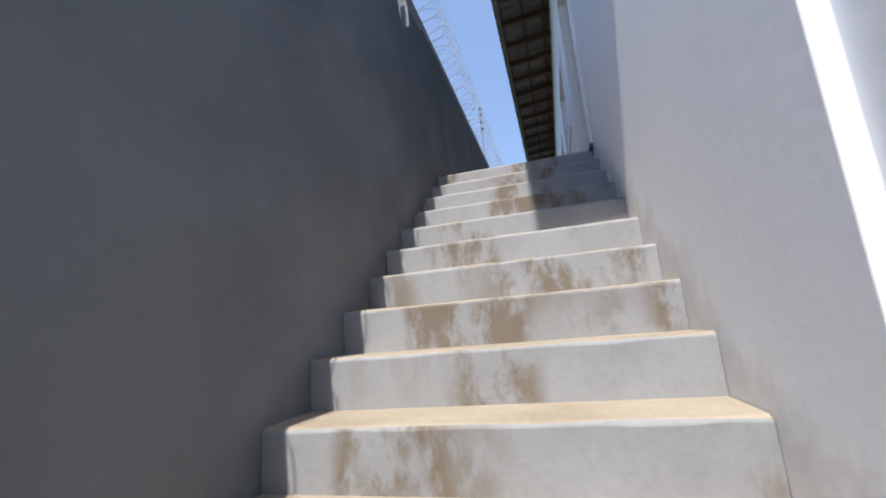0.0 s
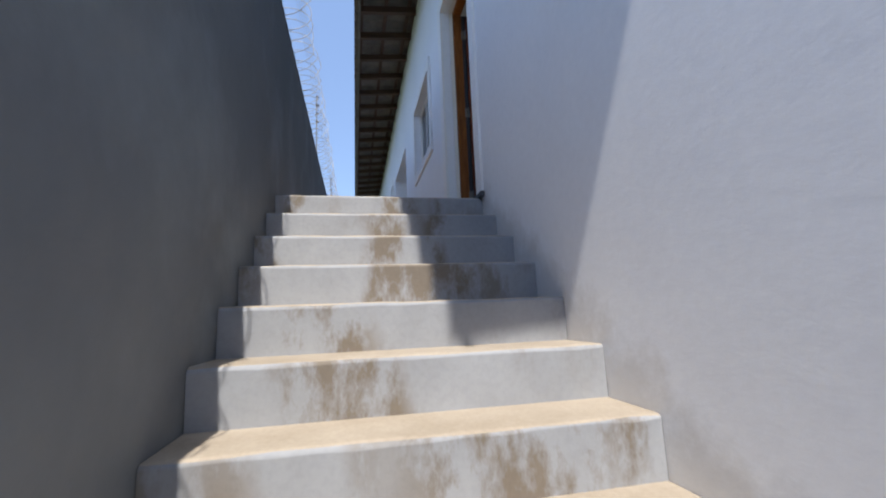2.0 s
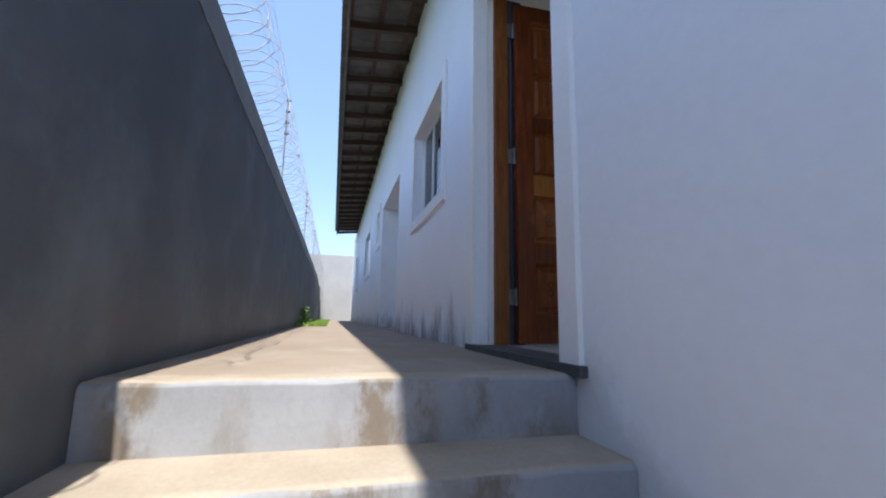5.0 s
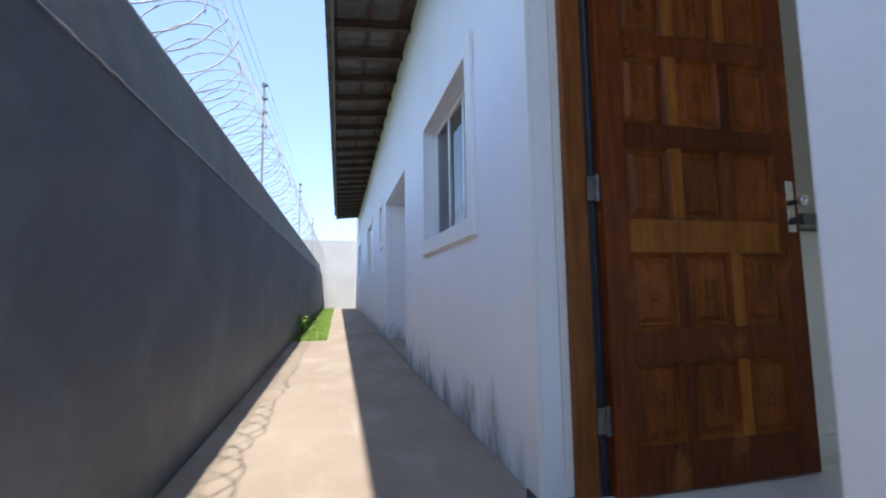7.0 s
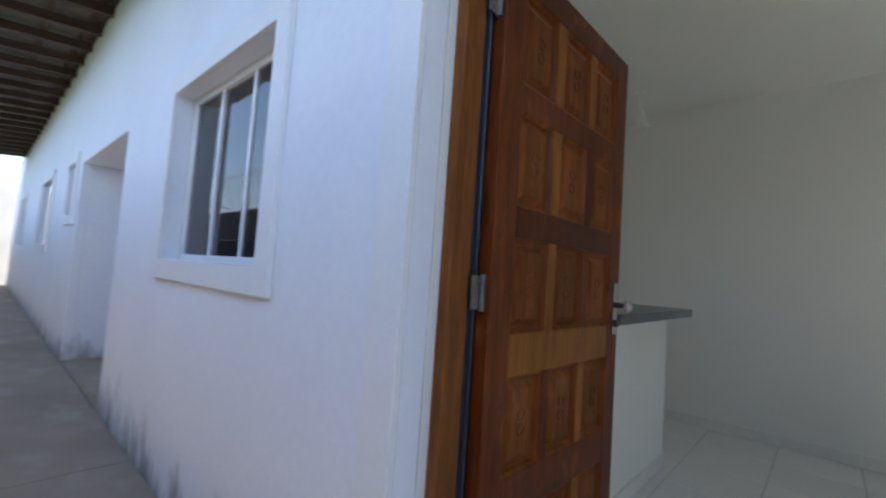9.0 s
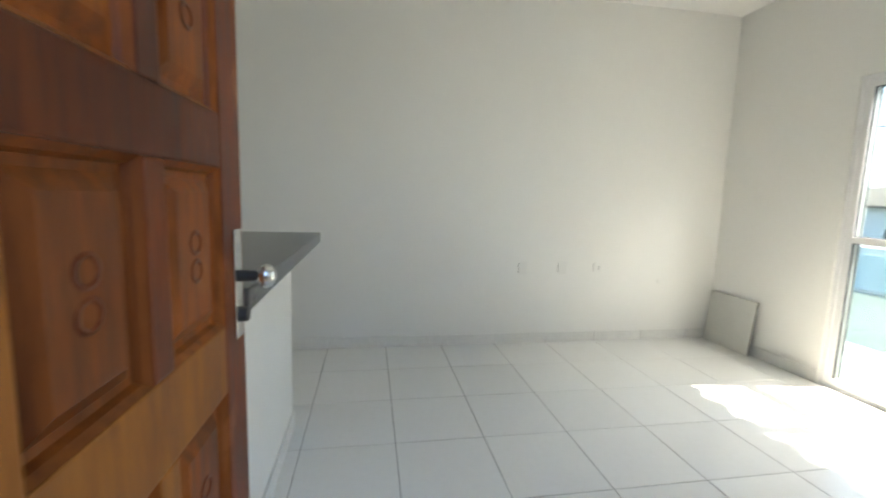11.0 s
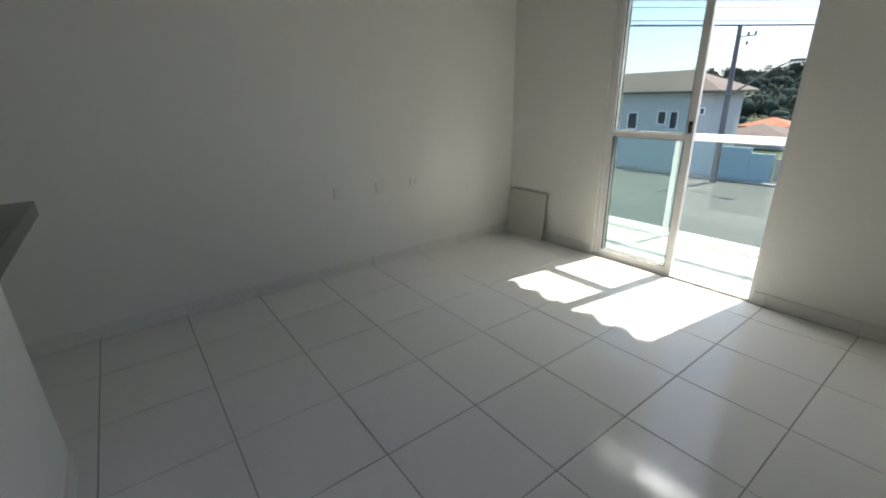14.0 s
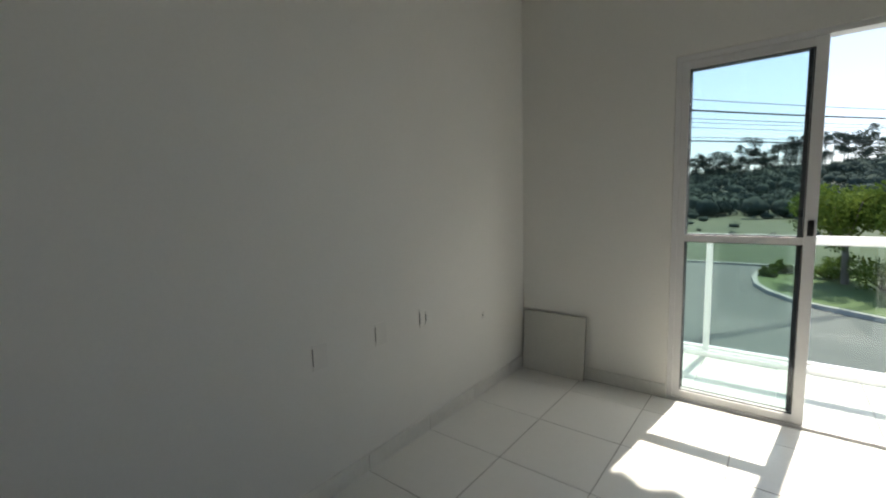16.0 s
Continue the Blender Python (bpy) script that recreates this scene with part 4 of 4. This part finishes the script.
# ---------------------------------------------------------------- room furnishings
def build_room_things():
    # half-height counter
    c = empty("counter", "white half-height breakfast counter with a dark granite top", "counter", (0, 0, FLOOR))
    bm = bmesh.new()
    box(bm, 1.16, CNT_X, 1.06, 1.20, 0.0, 0.975, 0.004)
    part("base", bm, M_ROOM, c)
    bm = bmesh.new()
    box(bm, 1.14, CNT_X + 0.01, 0.915, 1.40, 0.978, 1.026, 0.003)
    part("worktop", bm, M_GRANITE, c, "polished dark grey granite top")
    # leaning tile
    bm = bmesh.new()
    box(bm, 0, 0.468, -0.005, 0.004, 0.0, 0.445)
    box(bm, 0.0015, 0.4665, 0.004, 0.006, 0.0015, 0.4435, mi=1)
    t = thing("leaning_tile", bm, [M_CLAY, M_LEANTILE], "spare pale grey floor tile leaning in the corner", "tile")
    t.matrix_world = pose(3.085, FRONT_Y + 0.062, FLOOR + 0.0012, 6.0, 0, 0.5)
    # empty outlet boxes on the far wall
    for y, z, w, h in ((-0.597, 0.645, 0.075, 0.11), (-0.95, 0.648, 0.075, 0.11), (-1.252, 0.652, 0.03, 0.1), (-1.298, 0.645, 0.025, 0.07), (-1.873, 0.526, 0.03, 0.045)):
        o = empty("outlet_box", "empty white electrical box cover on the wall", "outlet", (FAR_X, y, z + FLOOR), group="outlet boxes")
        bm = bmesh.new()
        box(bm, -0.003, 0.0, -w / 2, w / 2, -h / 2, h / 2, 0.001)
        part("plate", bm, M_PLATE, o)
        bm = bmesh.new()
        box(bm, -0.0045, -0.002, w / 2 - 0.003, w / 2 + 0.0005, -h / 2 + 0.02, h / 2 - 0.015)
        part("slot", bm, M_GROUT, o)


build_room_things()


# ---------------------------------------------------------------- outside, over the street
def quad_mesh(name, pts, m, label, category, kind="structure"):
    bm = bmesh.new()
    bm.faces.new([bm.verts.new(p) for p in pts])
    return thing(name, bm, m, label, category, kind)


def build_street():
    quad_mesh("ground", [(-900, -1500, STREET - 0.03), (900, -1500, STREET - 0.03), (900, 300, STREET - 0.03), (-900, 300, STREET - 0.03)], M_EARTH,
              "dry green ground reaching to the hills", "ground")
    bm = bmesh.new()
    box(bm, -60, 7.4, -31.2, -5.0, STREET - 0.3, STREET)
    box(bm, 7.4, 70, -25.4, -5.0, STREET - 0.3, STREET)
    thing("road", bm, M_ASPHALT, "wide worn grey asphalt street with a side turning", "road", "structure")
    # grass corner with a rounded kerb
    arc = [(-60, -30.6), (0.9, -29.7), (2.2, -29.2), (2.75, -28.2), (2.9, -26.5), (2.75, -24.5), (2.25, -22.9), (1.5, -21.6), (0.8, -20.85),
           (-0.85, -19.7), (-6, -16.4), (-16, -13.2), (-60, -12.0)]
    bm = bmesh.new()
    lo = [bm.verts.new((x, y, STREET - 0.2)) for x, y in arc]
    hi = [bm.verts.new((x, y, STREET + 0.13)) for x, y in arc]
    for i in range(len(arc)):
        j = (i + 1) % len(arc)
        bm.faces.new((lo[i], lo[j], hi[j], hi[i]))
    bm.faces.new(hi)
    thing("verge", bm, M_VERGE, "bright green grass verge at the street corner", "grass", "structure")
    bm = bmesh.new()
    for (xa, ya), (xb, yb) in zip(arc, arc[1:]):
        d = Vector((xb - xa, yb - ya, 0)).normalized()
        n = Vector((d.y, -d.x, 0)) * 0.11
        a, b = Vector((xa, ya, 0)), Vector((xb, yb, 0))
        for z0, z1 in ((STREET - 0.1, STREET + 0.17),):
            vs = [bm.verts.new(p + Vector((0, 0, z))) for p in (a - n, b - n, b + n, a + n) for z in (z0, z1)]
            for q in ((0, 2, 3, 1), (2, 4, 5, 3), (4, 6, 7, 5), (6, 0, 1, 7), (1, 3, 5, 7)):
                bm.faces.new([vs[i] for i in q])
    thing("kerb", bm, M_KERB, "pale concrete kerb around the grass corner", "kerb", "structure")
    bm = bmesh.new()
    box(bm, 7.4, 60, -26.4, -25.2, STREET - 0.2, STREET + 0.1, 0.02)
    box(bm, 2.0, 7.39, -31.5, -31.2, STREET - 0.2, STREET + 0.12, 0.02)
    thing("pavement_far", bm, M_KERB, "pale pavement strip across the street", "pavement", "structure")


build_street()


def leaf_cloud(bm, rnd, c, rx, rz, n, size):
    for _ in range(n):
        d = Vector([rnd.gauss(0, 1) for _ in range(3)]).normalized() * rnd.random() ** 0.4
        p = Vector(c) + Vector((d.x * rx, d.y * rx, d.z * rz))
        u = Vector([rnd.gauss(0, 1) for _ in range(3)]).normalized() * size * rnd.uniform(0.6, 1.3)
        v = u.cross(Vector([rnd.gauss(0, 1) for _ in range(3)])).normalized() * size * rnd.uniform(0.4, 0.8)
        bm.faces.new([bm.verts.new(p + w) for w in (u, v, -u, -v)])


def clump(bm, rnd, c, rx, rz):
    """A lumpy dark middle for a bush, under its leaves."""
    rows = []
    for j in range(5):
        a = math.pi * (j + 0.5) / 5
        rows.append([])
        for i in range(8):
            k = rnd.uniform(0.75, 1.15)
            b = math.tau * (i + 0.5 * (j % 2)) / 8
            rows[-1].append(bm.verts.new((c[0] + rx * k * math.sin(a) * math.cos(b), c[1] + rx * k * math.sin(a) * math.sin(b), c[2] + rz * k * math.cos(a))))
    for p, q in zip(rows, rows[1:]):
        for i in range(8):
            bm.faces.new((p[i], q[i], q[(i + 1) % 8], p[(i + 1) % 8])).smooth = True
    bm.faces.new(rows[0]).smooth = True


def hill_z(x, y):
    t = min(max((-y - 105) / 115, 0), 1)
    s = t * t * (3 - 2 * t)
    return STREET - 0.5 + s * (10.0 + 3.0 * noise.noise(Vector((x * 0.012, y * 0.012, 0.3))) - 0.025 * x) + 1.2 * t * noise.noise(Vector((x * 0.04, y * 0.04, 1.7)))


def build_hills():
    rnd = random.Random(21)
    bm = bmesh.new()
    nx, ny = 60, 24
    g = [[bm.verts.new((-160 + 420 * i / nx, -100 - 190 * j / ny, hill_z(-160 + 420 * i / nx, -100 - 190 * j / ny))) for i in range(nx + 1)] for j in range(ny + 1)]
    for j in range(ny):
        for i in range(nx):
            bm.faces.new((g[j][i], g[j][i + 1], g[j + 1][i + 1], g[j + 1][i])).smooth = True
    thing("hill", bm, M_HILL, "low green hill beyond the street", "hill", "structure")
    bm = bmesh.new()
    for _ in range(2600):
        x, y = rnd.uniform(-110, 200), rnd.uniform(-245, -85)
        if noise.noise(Vector((x * 0.03, y * 0.03, 4.0))) < -0.25:
            continue
        h = rnd.uniform(2.5, 5.5)
        c = (x, y, max(hill_z(x, y), STREET) + h * 0.4)
        clump(bm, rnd, c, h * 0.42, h * 0.34)
        leaf_cloud(bm, rnd, c, h * 0.72, h * 0.6, 90, h * 0.075)
    for _ in range(170):
        x, y = rnd.uniform(-70, 60), rnd.uniform(-100, -48)
        h = rnd.uniform(0.8, 2.4) * (0.5 + (-y - 48) / 60)
        clump(bm, rnd, (x, y, STREET + h * 0.25), h * 0.55, h * 0.28)
        leaf_cloud(bm, rnd, (x, y, STREET + h * 0.35), h * 0.9, h * 0.5, 70, h * 0.08)
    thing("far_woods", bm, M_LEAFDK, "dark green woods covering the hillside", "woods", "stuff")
    bm = bmesh.new()
    for i in range(130):
        x = -75 + 265 * (i + rnd.random()) / 130
        y = -212 + rnd.uniform(-8, 8)
        z, h = hill_z(x, y), rnd.uniform(8.0, 16.0) * (1.0 if x < 50 else 0.4)
        lean = rnd.uniform(-0.8, 0.8)
        tube(bm, (x, y, z - 0.5), (x + lean, y, z + h * 0.92), 0.24, 0.08, 5)
        for _ in range(rnd.randint(5, 8)):
            w = rnd.uniform(1.2, 2.6)
            c = (x + lean * 0.8 + rnd.gauss(0, 1.7), y + rnd.gauss(0, 0.8), z + h * rnd.uniform(0.38, 1.0))
            tube(bm, (x + lean * 0.6, y, c[2] - 1.6), c, 0.1, 0.04, 4)
            leaf_cloud(bm, rnd, c, w, w * 0.65, 120, 0.3)
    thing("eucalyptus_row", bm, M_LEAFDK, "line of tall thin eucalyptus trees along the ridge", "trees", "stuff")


build_hills()


def build_tree(x, y, h, r, label, seed):
    rnd = random.Random(seed)
    t = empty("tree", label, "tree", (x, y, STREET + 0.13))
    bm = bmesh.new()
    tube(bm, (0, 0, -0.1), (0.1, 0.05, h * 0.45), 0.16, 0.11, 9)
    tips = []
    for i in range(6):
        a = i * math.tau / 6 + rnd.uniform(-0.4, 0.4)
        tip = Vector((r * 0.7 * math.cos(a), r * 0.7 * math.sin(a), h * rnd.uniform(0.62, 0.85)))
        tube(bm, (0.1, 0.05, h * rnd.uniform(0.3, 0.44)), tip, 0.07, 0.02, 6)
        tips.append(tip)
    part("trunk", bm, M_TRUNK, t)
    bm = bmesh.new()
    for tip in tips + [Vector((0, 0, h * 0.8)), Vector((0.2, 0, h * 0.62))]:
        for _ in range(8):
            c = tip + Vector((rnd.gauss(0, r * 0.28), rnd.gauss(0, r * 0.28), rnd.gauss(-h * 0.05, h * 0.1)))
            leaf_cloud(bm, rnd, c, r * rnd.uniform(0.2, 0.34), h * 0.1, 150, 0.085)
    part("crown", bm, M_LEAF, t)


build_tree(-0.5, -26.2, 4.7, 2.2, "leafy green tree on the grass corner", 3)
build_tree(-3.8, -27.5, 4.4, 2.1, "second leafy green tree beside the verge", 5)
build_tree(-7.5, -25.0, 4.8, 2.2, "broad green tree further along the verge", 9)


def build_shrub(x, y, r, h, seed):
    rnd = random.Random(seed)
    t = empty("shrub", "dark green bushy shrub on the grass corner", "shrub", (x, y, STREET + 0.13), group="corner shrubs")
    bm = bmesh.new()
    tips = [Vector((r * 0.6 * math.cos(a * 1.26), r * 0.6 * math.sin(a * 1.26), h * rnd.uniform(0.4, 0.8))) for a in range(5)]
    for tip in tips:
        tube(bm, (0, 0, -0.05), tip, 0.03, 0.01, 5)
    part("stem", bm, M_TRUNK, t)
    bm = bmesh.new()
    for tip in tips + [Vector((0, 0, h * 0.3))]:
        for _ in range(3):
            c = tip + Vector((rnd.gauss(0, r * 0.25), rnd.gauss(0, r * 0.25), rnd.gauss(-h * 0.1, h * 0.15)))
            leaf_cloud(bm, rnd, c, r * 0.4, h * 0.26, 90, 0.075)
    part("foliage", bm, M_LEAF, t)


for i, (x, y, r, h) in enumerate(((-1.6, -25.2, 1.1, 1.5), (-0.2, -27.4, 0.9, 1.1), (-3.2, -24.6, 1.2, 1.6), (1.7, -28.4, 0.5, 0.6), (-5.2, -25.8, 1.3, 1.7), (2.3, -26.9, 0.35, 0.5))):
    build_shrub(x, y, r, h, 40 + i)


def far_window(parent, x0, x1, z0, z1, y):
    bm = bmesh.new()
    f = 0.07
    for d in ((x0, x1, z0, z0 + f), (x0, x1, z1 - f, z1), (x0, x0 + f, z0 + f, z1 - f), (x1 - f, x1, z0 + f, z1 - f)):
        box(bm, d[0], d[1], y, y + 0.06, d[2], d[3])
    w = part("window", bm, M_TRIM, parent, "white-framed window")
    bm = bmesh.new()
    box(bm, x0 + f, x1 - f, y + 0.005, y + 0.02, z0 + f, z1 - f)
    o = new("pane", mesh_of("pane", bm, M_SEAL))
    o.parent = w


def hip_roof(parent, x0, x1, y0, y1, z, rise, m):
    bm = bmesh.new()
    d = (y1 - y0) / 2
    v = [bm.verts.new(p) for p in ((x0, y0, z), (x1, y0, z), (x1, y1, z), (x0, y1, z), (x0 + d, y0 + d, z + rise), (x1 - d, y0 + d, z + rise),
                                   (x0, y0, z - 0.15), (x1, y0, z - 0.15), (x1, y1, z - 0.15), (x0, y1, z - 0.15))]
    for q in ((0, 1, 5, 4), (1, 2, 5), (2, 3, 4, 5), (3, 0, 4), (6, 7, 1, 0), (7, 8, 2, 1), (8, 9, 3, 2), (9, 6, 0, 3), (6, 9, 8, 7)):
        bm.faces.new([v[i] for i in q])
    part("roof", bm, m, parent)


def build_neighbours():
    h = empty("neighbour_house", "two-storey pale grey house with a brown hipped roof", "house", (0, 0, STREET))
    o = -STREET
    bm = bmesh.new()
    box(bm, 13.2, 25.5, -35.5, -30.5, 0, 1.3 + o)
    part("wall", bm, M_FAR_WALL, h)
    hip_roof(h, 12.5, 26.2, -36.2, -29.8, 1.42 + o, 1.4, M_FAR_ROOF)
    for x0, x1, z0, z1 in ((18.05, 18.85, -1.2, 0.03), (15.95, 16.6, -0.8, 0.15), (15.15, 15.75, -1.1, 0.15), (13.5, 13.85, -0.1, 0.38), (20.6, 21.4, -1.0, 0.1)):
        far_window(h, x0, x1, z0 + o, z1 + o, -30.5)
    w = empty("neighbour_wall", "pale blue painted boundary wall with stepped top", "wall", (0, 0, STREET), "structure")
    for x0, x1, zt in ((7.95, 9.0, -1.75), (9.0, 10.45, -1.5), (10.45, 12.5, -1.26), (12.5, 40, -1.22)):
        bm = bmesh.new()
        box(bm, x0, x1 - 0.01, -26.15, -25.95, 0, zt + o, 0.01)
        part("wall_section", bm, M_FAR_BLUE, w)
    c = empty("orange_roof_house", "low house with an orange hipped tile roof", "house", (0, 0, STREET))
    bm = bmesh.new()
    box(bm, 15.6, 19.6, -62, -55.5, 0, 0.9)
    part("wall", bm, M_FAR_WALL, c)
    hip_roof(c, 14.9, 20.3, -59.9, -54.9, 0.95, 0.85, M_FAR_ORANGE)
    c = empty("brown_roof_house", "low house with a brown tile roof", "house", (0, 0, STREET))
    bm = bmesh.new()
    box(bm, 12.0, 17.0, -47, -42, 0, 0.9)
    part("wall", bm, M_FAR_GREY, c)
    hip_roof(c, 11.4, 17.6, -47.6, -41.4, 1.0, 0.9, M_FAR_ROOF)
    g = empty("block_wall", "low bare grey block wall beside the blue wall", "wall", (0, 0, STREET), "structure")
    for x0, x1, zt in ((7.2, 7.93, 1.25), (6.3, 7.19, 1.1)):
        bm = bmesh.new()
        box(bm, x0, x1, -26.5, -26.3, 0, zt, 0.01)
        part("wall_section", bm, M_BLOCK, g)
    # street pole with lamp
    p = empty("street_lamp", "concrete utility pole with a curved street lamp arm", "street lamp", (10.05, -24.6, STREET))
    bm = bmesh.new()
    tube(bm, (0, 0, 0), (0.1, 0, 7.58), 0.16, 0.10, 10)
    part("pole", bm, M_POLE, p)
    bm = bmesh.new()
    pts = [(0.08, 0, 4.35), (-0.9, 0.1, 5.0), (-1.9, 0.2, 5.62), (-2.35, 0.25, 5.8)]
    for a, b in zip(pts, pts[1:]):
        tube(bm, a, b, 0.045, sides=7)
    part("arm", bm, M_POLE, p)
    bm = bmesh.new()
    box(bm, -2.85, -2.3, 0.13, 0.37, 5.77, 5.9, 0.04)
    part("lamp_head", bm, M_POLE, p)
    for z, x in ((7.16, -0.32), (6.76, -0.32), (7.16, -0.62)):
        bm = bmesh.new()
        tube(bm, (x, 0, z - 0.08), (x, 0, z + 0.08), 0.06, 0.05, 8)
        part("insulator", bm, M_POLE, p)
    bm = bmesh.new()
    tube(bm, (0.1, 0, 7.06), (-0.65, 0, 7.06), 0.03, sides=6)
    part("crossarm", bm, M_POLE, p)
    for z, r in ((4.88, 0.014), (4.52, 0.032), (3.50, 0.026), (3.62, 0.012), (4.25, 0.011), (4.12, 0.010), (3.95, 0.010)):
        cu = bpy.data.curves.new("cable", "CURVE")
        cu.dimensions, cu.bevel_depth, cu.bevel_resolution = "3D", r, 1
        sp = cu.splines.new("POLY")
        sp.points.add(16)
        for i in range(17):
            t = i / 16
            sp.points[i].co = (14.0 - 22.0 * t, -2.5 - 33.0 * t, z - 0.18 - 1.0 * t * (1 - t), 1)
        cu.materials.append(M_BLACK)
        tagged(new("cable", cu), "dark overhead cable crossing the street", "cable", "overhead cables")


build_neighbours()


# ---------------------------------------------------------------- spotlights, filler patches
def build_small():
    for x, y in ((3.0, 1.48), (2.5, 1.50)):
        l = empty("ceiling_spotlight", "white cone spotlight hanging from the ceiling", "lamp", (x, y, CEIL), group="kitchen spotlights")
        bm = bmesh.new()
        tube(bm, (0, 0, -0.02), (0, 0, 0), 0.045, 0.05, 16)
        tube(bm, (0, 0, -0.16), (0, 0, -0.02), 0.014, sides=10)
        part("stem", bm, M_PLATE, l)
        bm = bmesh.new()
        tube(bm, (0.02, 0, -0.30), (0, 0, -0.16), 0.075, 0.03, 18)
        part("shade", bm, M_PLATE, l)
    for x, z, r in ((0.695, 1.205, 0.055), (0.70, 0.57, 0.045)):
        bm = bmesh.new()
        ring = [bm.verts.new((x + r * (1 + 0.10 * math.sin(i * math.tau / 6)) * math.cos(i * math.tau / 18), FRONT_Y + 0.0025, z + r * (1 + 0.12 * math.cos(i * math.tau / 9)) * math.sin(i * math.tau / 18))) for i in range(18)]
        back = [bm.verts.new((v.co.x, FRONT_Y - 0.002, v.co.z)) for v in ring]
        bm.faces.new(ring)
        for i in range(18):
            bm.faces.new((ring[i], ring[(i + 1) % 18], back[(i + 1) % 18], back[i]))
        thing("filler_patch", bm, M_PUTTY, "rough grey filler patch on the white wall", "patch", group="filler patches")
    sw = empty("switch_plate", "narrow empty switch box beside the entrance", "switch", (0.32, -2.2, 1.63))
    bm = bmesh.new()
    box(bm, 0, 0.008, -0.04, 0.04, -0.06, 0.06, 0.002)
    part("plate", bm, M_PLATE, sw)
    bm = bmesh.new()
    box(bm, 0.008, 0.011, -0.02, 0.02, -0.05, 0.05)
    part("slot", bm, M_PUTTY, sw)


build_small()


# ---------------------------------------------------------------- floor tiles and skirting
def build_tiles():
    fl = empty("floor", "glossy white square floor tiles with grey joints", "floor", kind="structure")
    s, gap, th = 0.455, 0.0038, 0.008
    meshes = {}
    rnd = random.Random(2)

    def tile(x0, x1, y0, y1, z, parent, m, key="t"):
        k = (key, round(x1 - x0, 3), round(y1 - y0, 3))
        if k not in meshes:
            bm = bmesh.new()
            w, h = (x1 - x0) / 2 - gap / 2, (y1 - y0) / 2 - gap / 2
            b = 0.0015
            r = [[bm.verts.new((sx * (w - i), sy * (h - i), zz)) for sx, sy in ((-1, -1), (1, -1), (1, 1), (-1, 1))] for i, zz in ((0, -th), (0, -b), (b, 0))]
            for p, q in zip(r, r[1:]):
                for i in range(4):
                    bm.faces.new((p[i], p[(i + 1) % 4], q[(i + 1) % 4], q[i]))
            bm.faces.new(r[2])
            meshes[k] = mesh_of("floor_tile", bm, m)
        piece("floor_tile", meshes[k], parent, Matrix.Translation(((x0 + x1) / 2, (y0 + y1) / 2, z + rnd.uniform(-0.0003, 0.0003))))

    xs = [0.155] + [1.295 + s * n for n in range(-2, 6)]
    ys = [FRONT_Y + 0.012] + [-1.74 + s * n for n in range(-1, 14) if -1.74 + s * n < BACK_Y]
    for xa, xb in zip(xs, xs[1:]):
        for ya, yb in zip(ys, ys[1:]):
            if xb <= 0.4 and yb < DOOR_Y0:
                continue
            tile(xa, xb, ya, yb, FLOOR, fl, M_TILE)
    bl = empty("floor_balcony", "pale balcony floor tiles", "floor", kind="structure")
    bx = [0.21 + s * n for n in range(9)]
    by = [FRONT_Y - 0.155 - s * n for n in range(3)]
    for xa, xb in zip(bx, bx[1:]):
        for yb, ya in zip(by, by[1:]):
            tile(xa, xb, ya, yb, -0.008, bl, M_BALCTILE, "balcony")
    tile(1.40, 2.52, FRONT_Y - 0.15, FRONT_Y + 0.01, FLOOR - 0.006, bl, M_TILE, "sill")
    # skirting pieces
    sk = empty("baseboard", "white tile skirting with open joints", "baseboard", kind="structure")
    h, t = 0.085, 0.011

    def strip(length):
        k = ("s", round(length, 3))
        if k not in meshes:
            bm = bmesh.new()
            box(bm, -length / 2 + 0.0025, length / 2 - 0.0025, 0, t, 0, h, 0.002)
            meshes[k] = mesh_of("skirting_tile", bm, M_SKIRT)
        return meshes[k]

    for ya, yb in zip(ys, ys[1:]):
        piece("skirting_tile", strip(yb - ya), sk, pose(FAR_X, (ya + yb) / 2, FLOOR, 0, 0, 90))
    for xa, xb in ((0.33, 0.84), (0.84, 1.295), (1.295, 1.37), (2.582, 2.66), (2.66, 3.115), (3.115, 3.563)):
        piece("skirting_tile", strip(xb - xa), sk, pose((xa + xb) / 2, FRONT_Y, FLOOR, 0, 0, 0))
    y = FRONT_Y + 0.012
    while y + s < DOOR_Y0:
        piece("skirting_tile", strip(s), sk, pose(0.32, y + s / 2, FLOOR, 0, 0, -90))
        y += s
    for xa in (1.16, 1.615, 2.07):
        xb = min(xa + s, CNT_X)
        piece("skirting_tile", strip(xb - xa), sk, pose((xa + xb) / 2, 1.06, FLOOR, 0, 0, 180))


build_tiles()
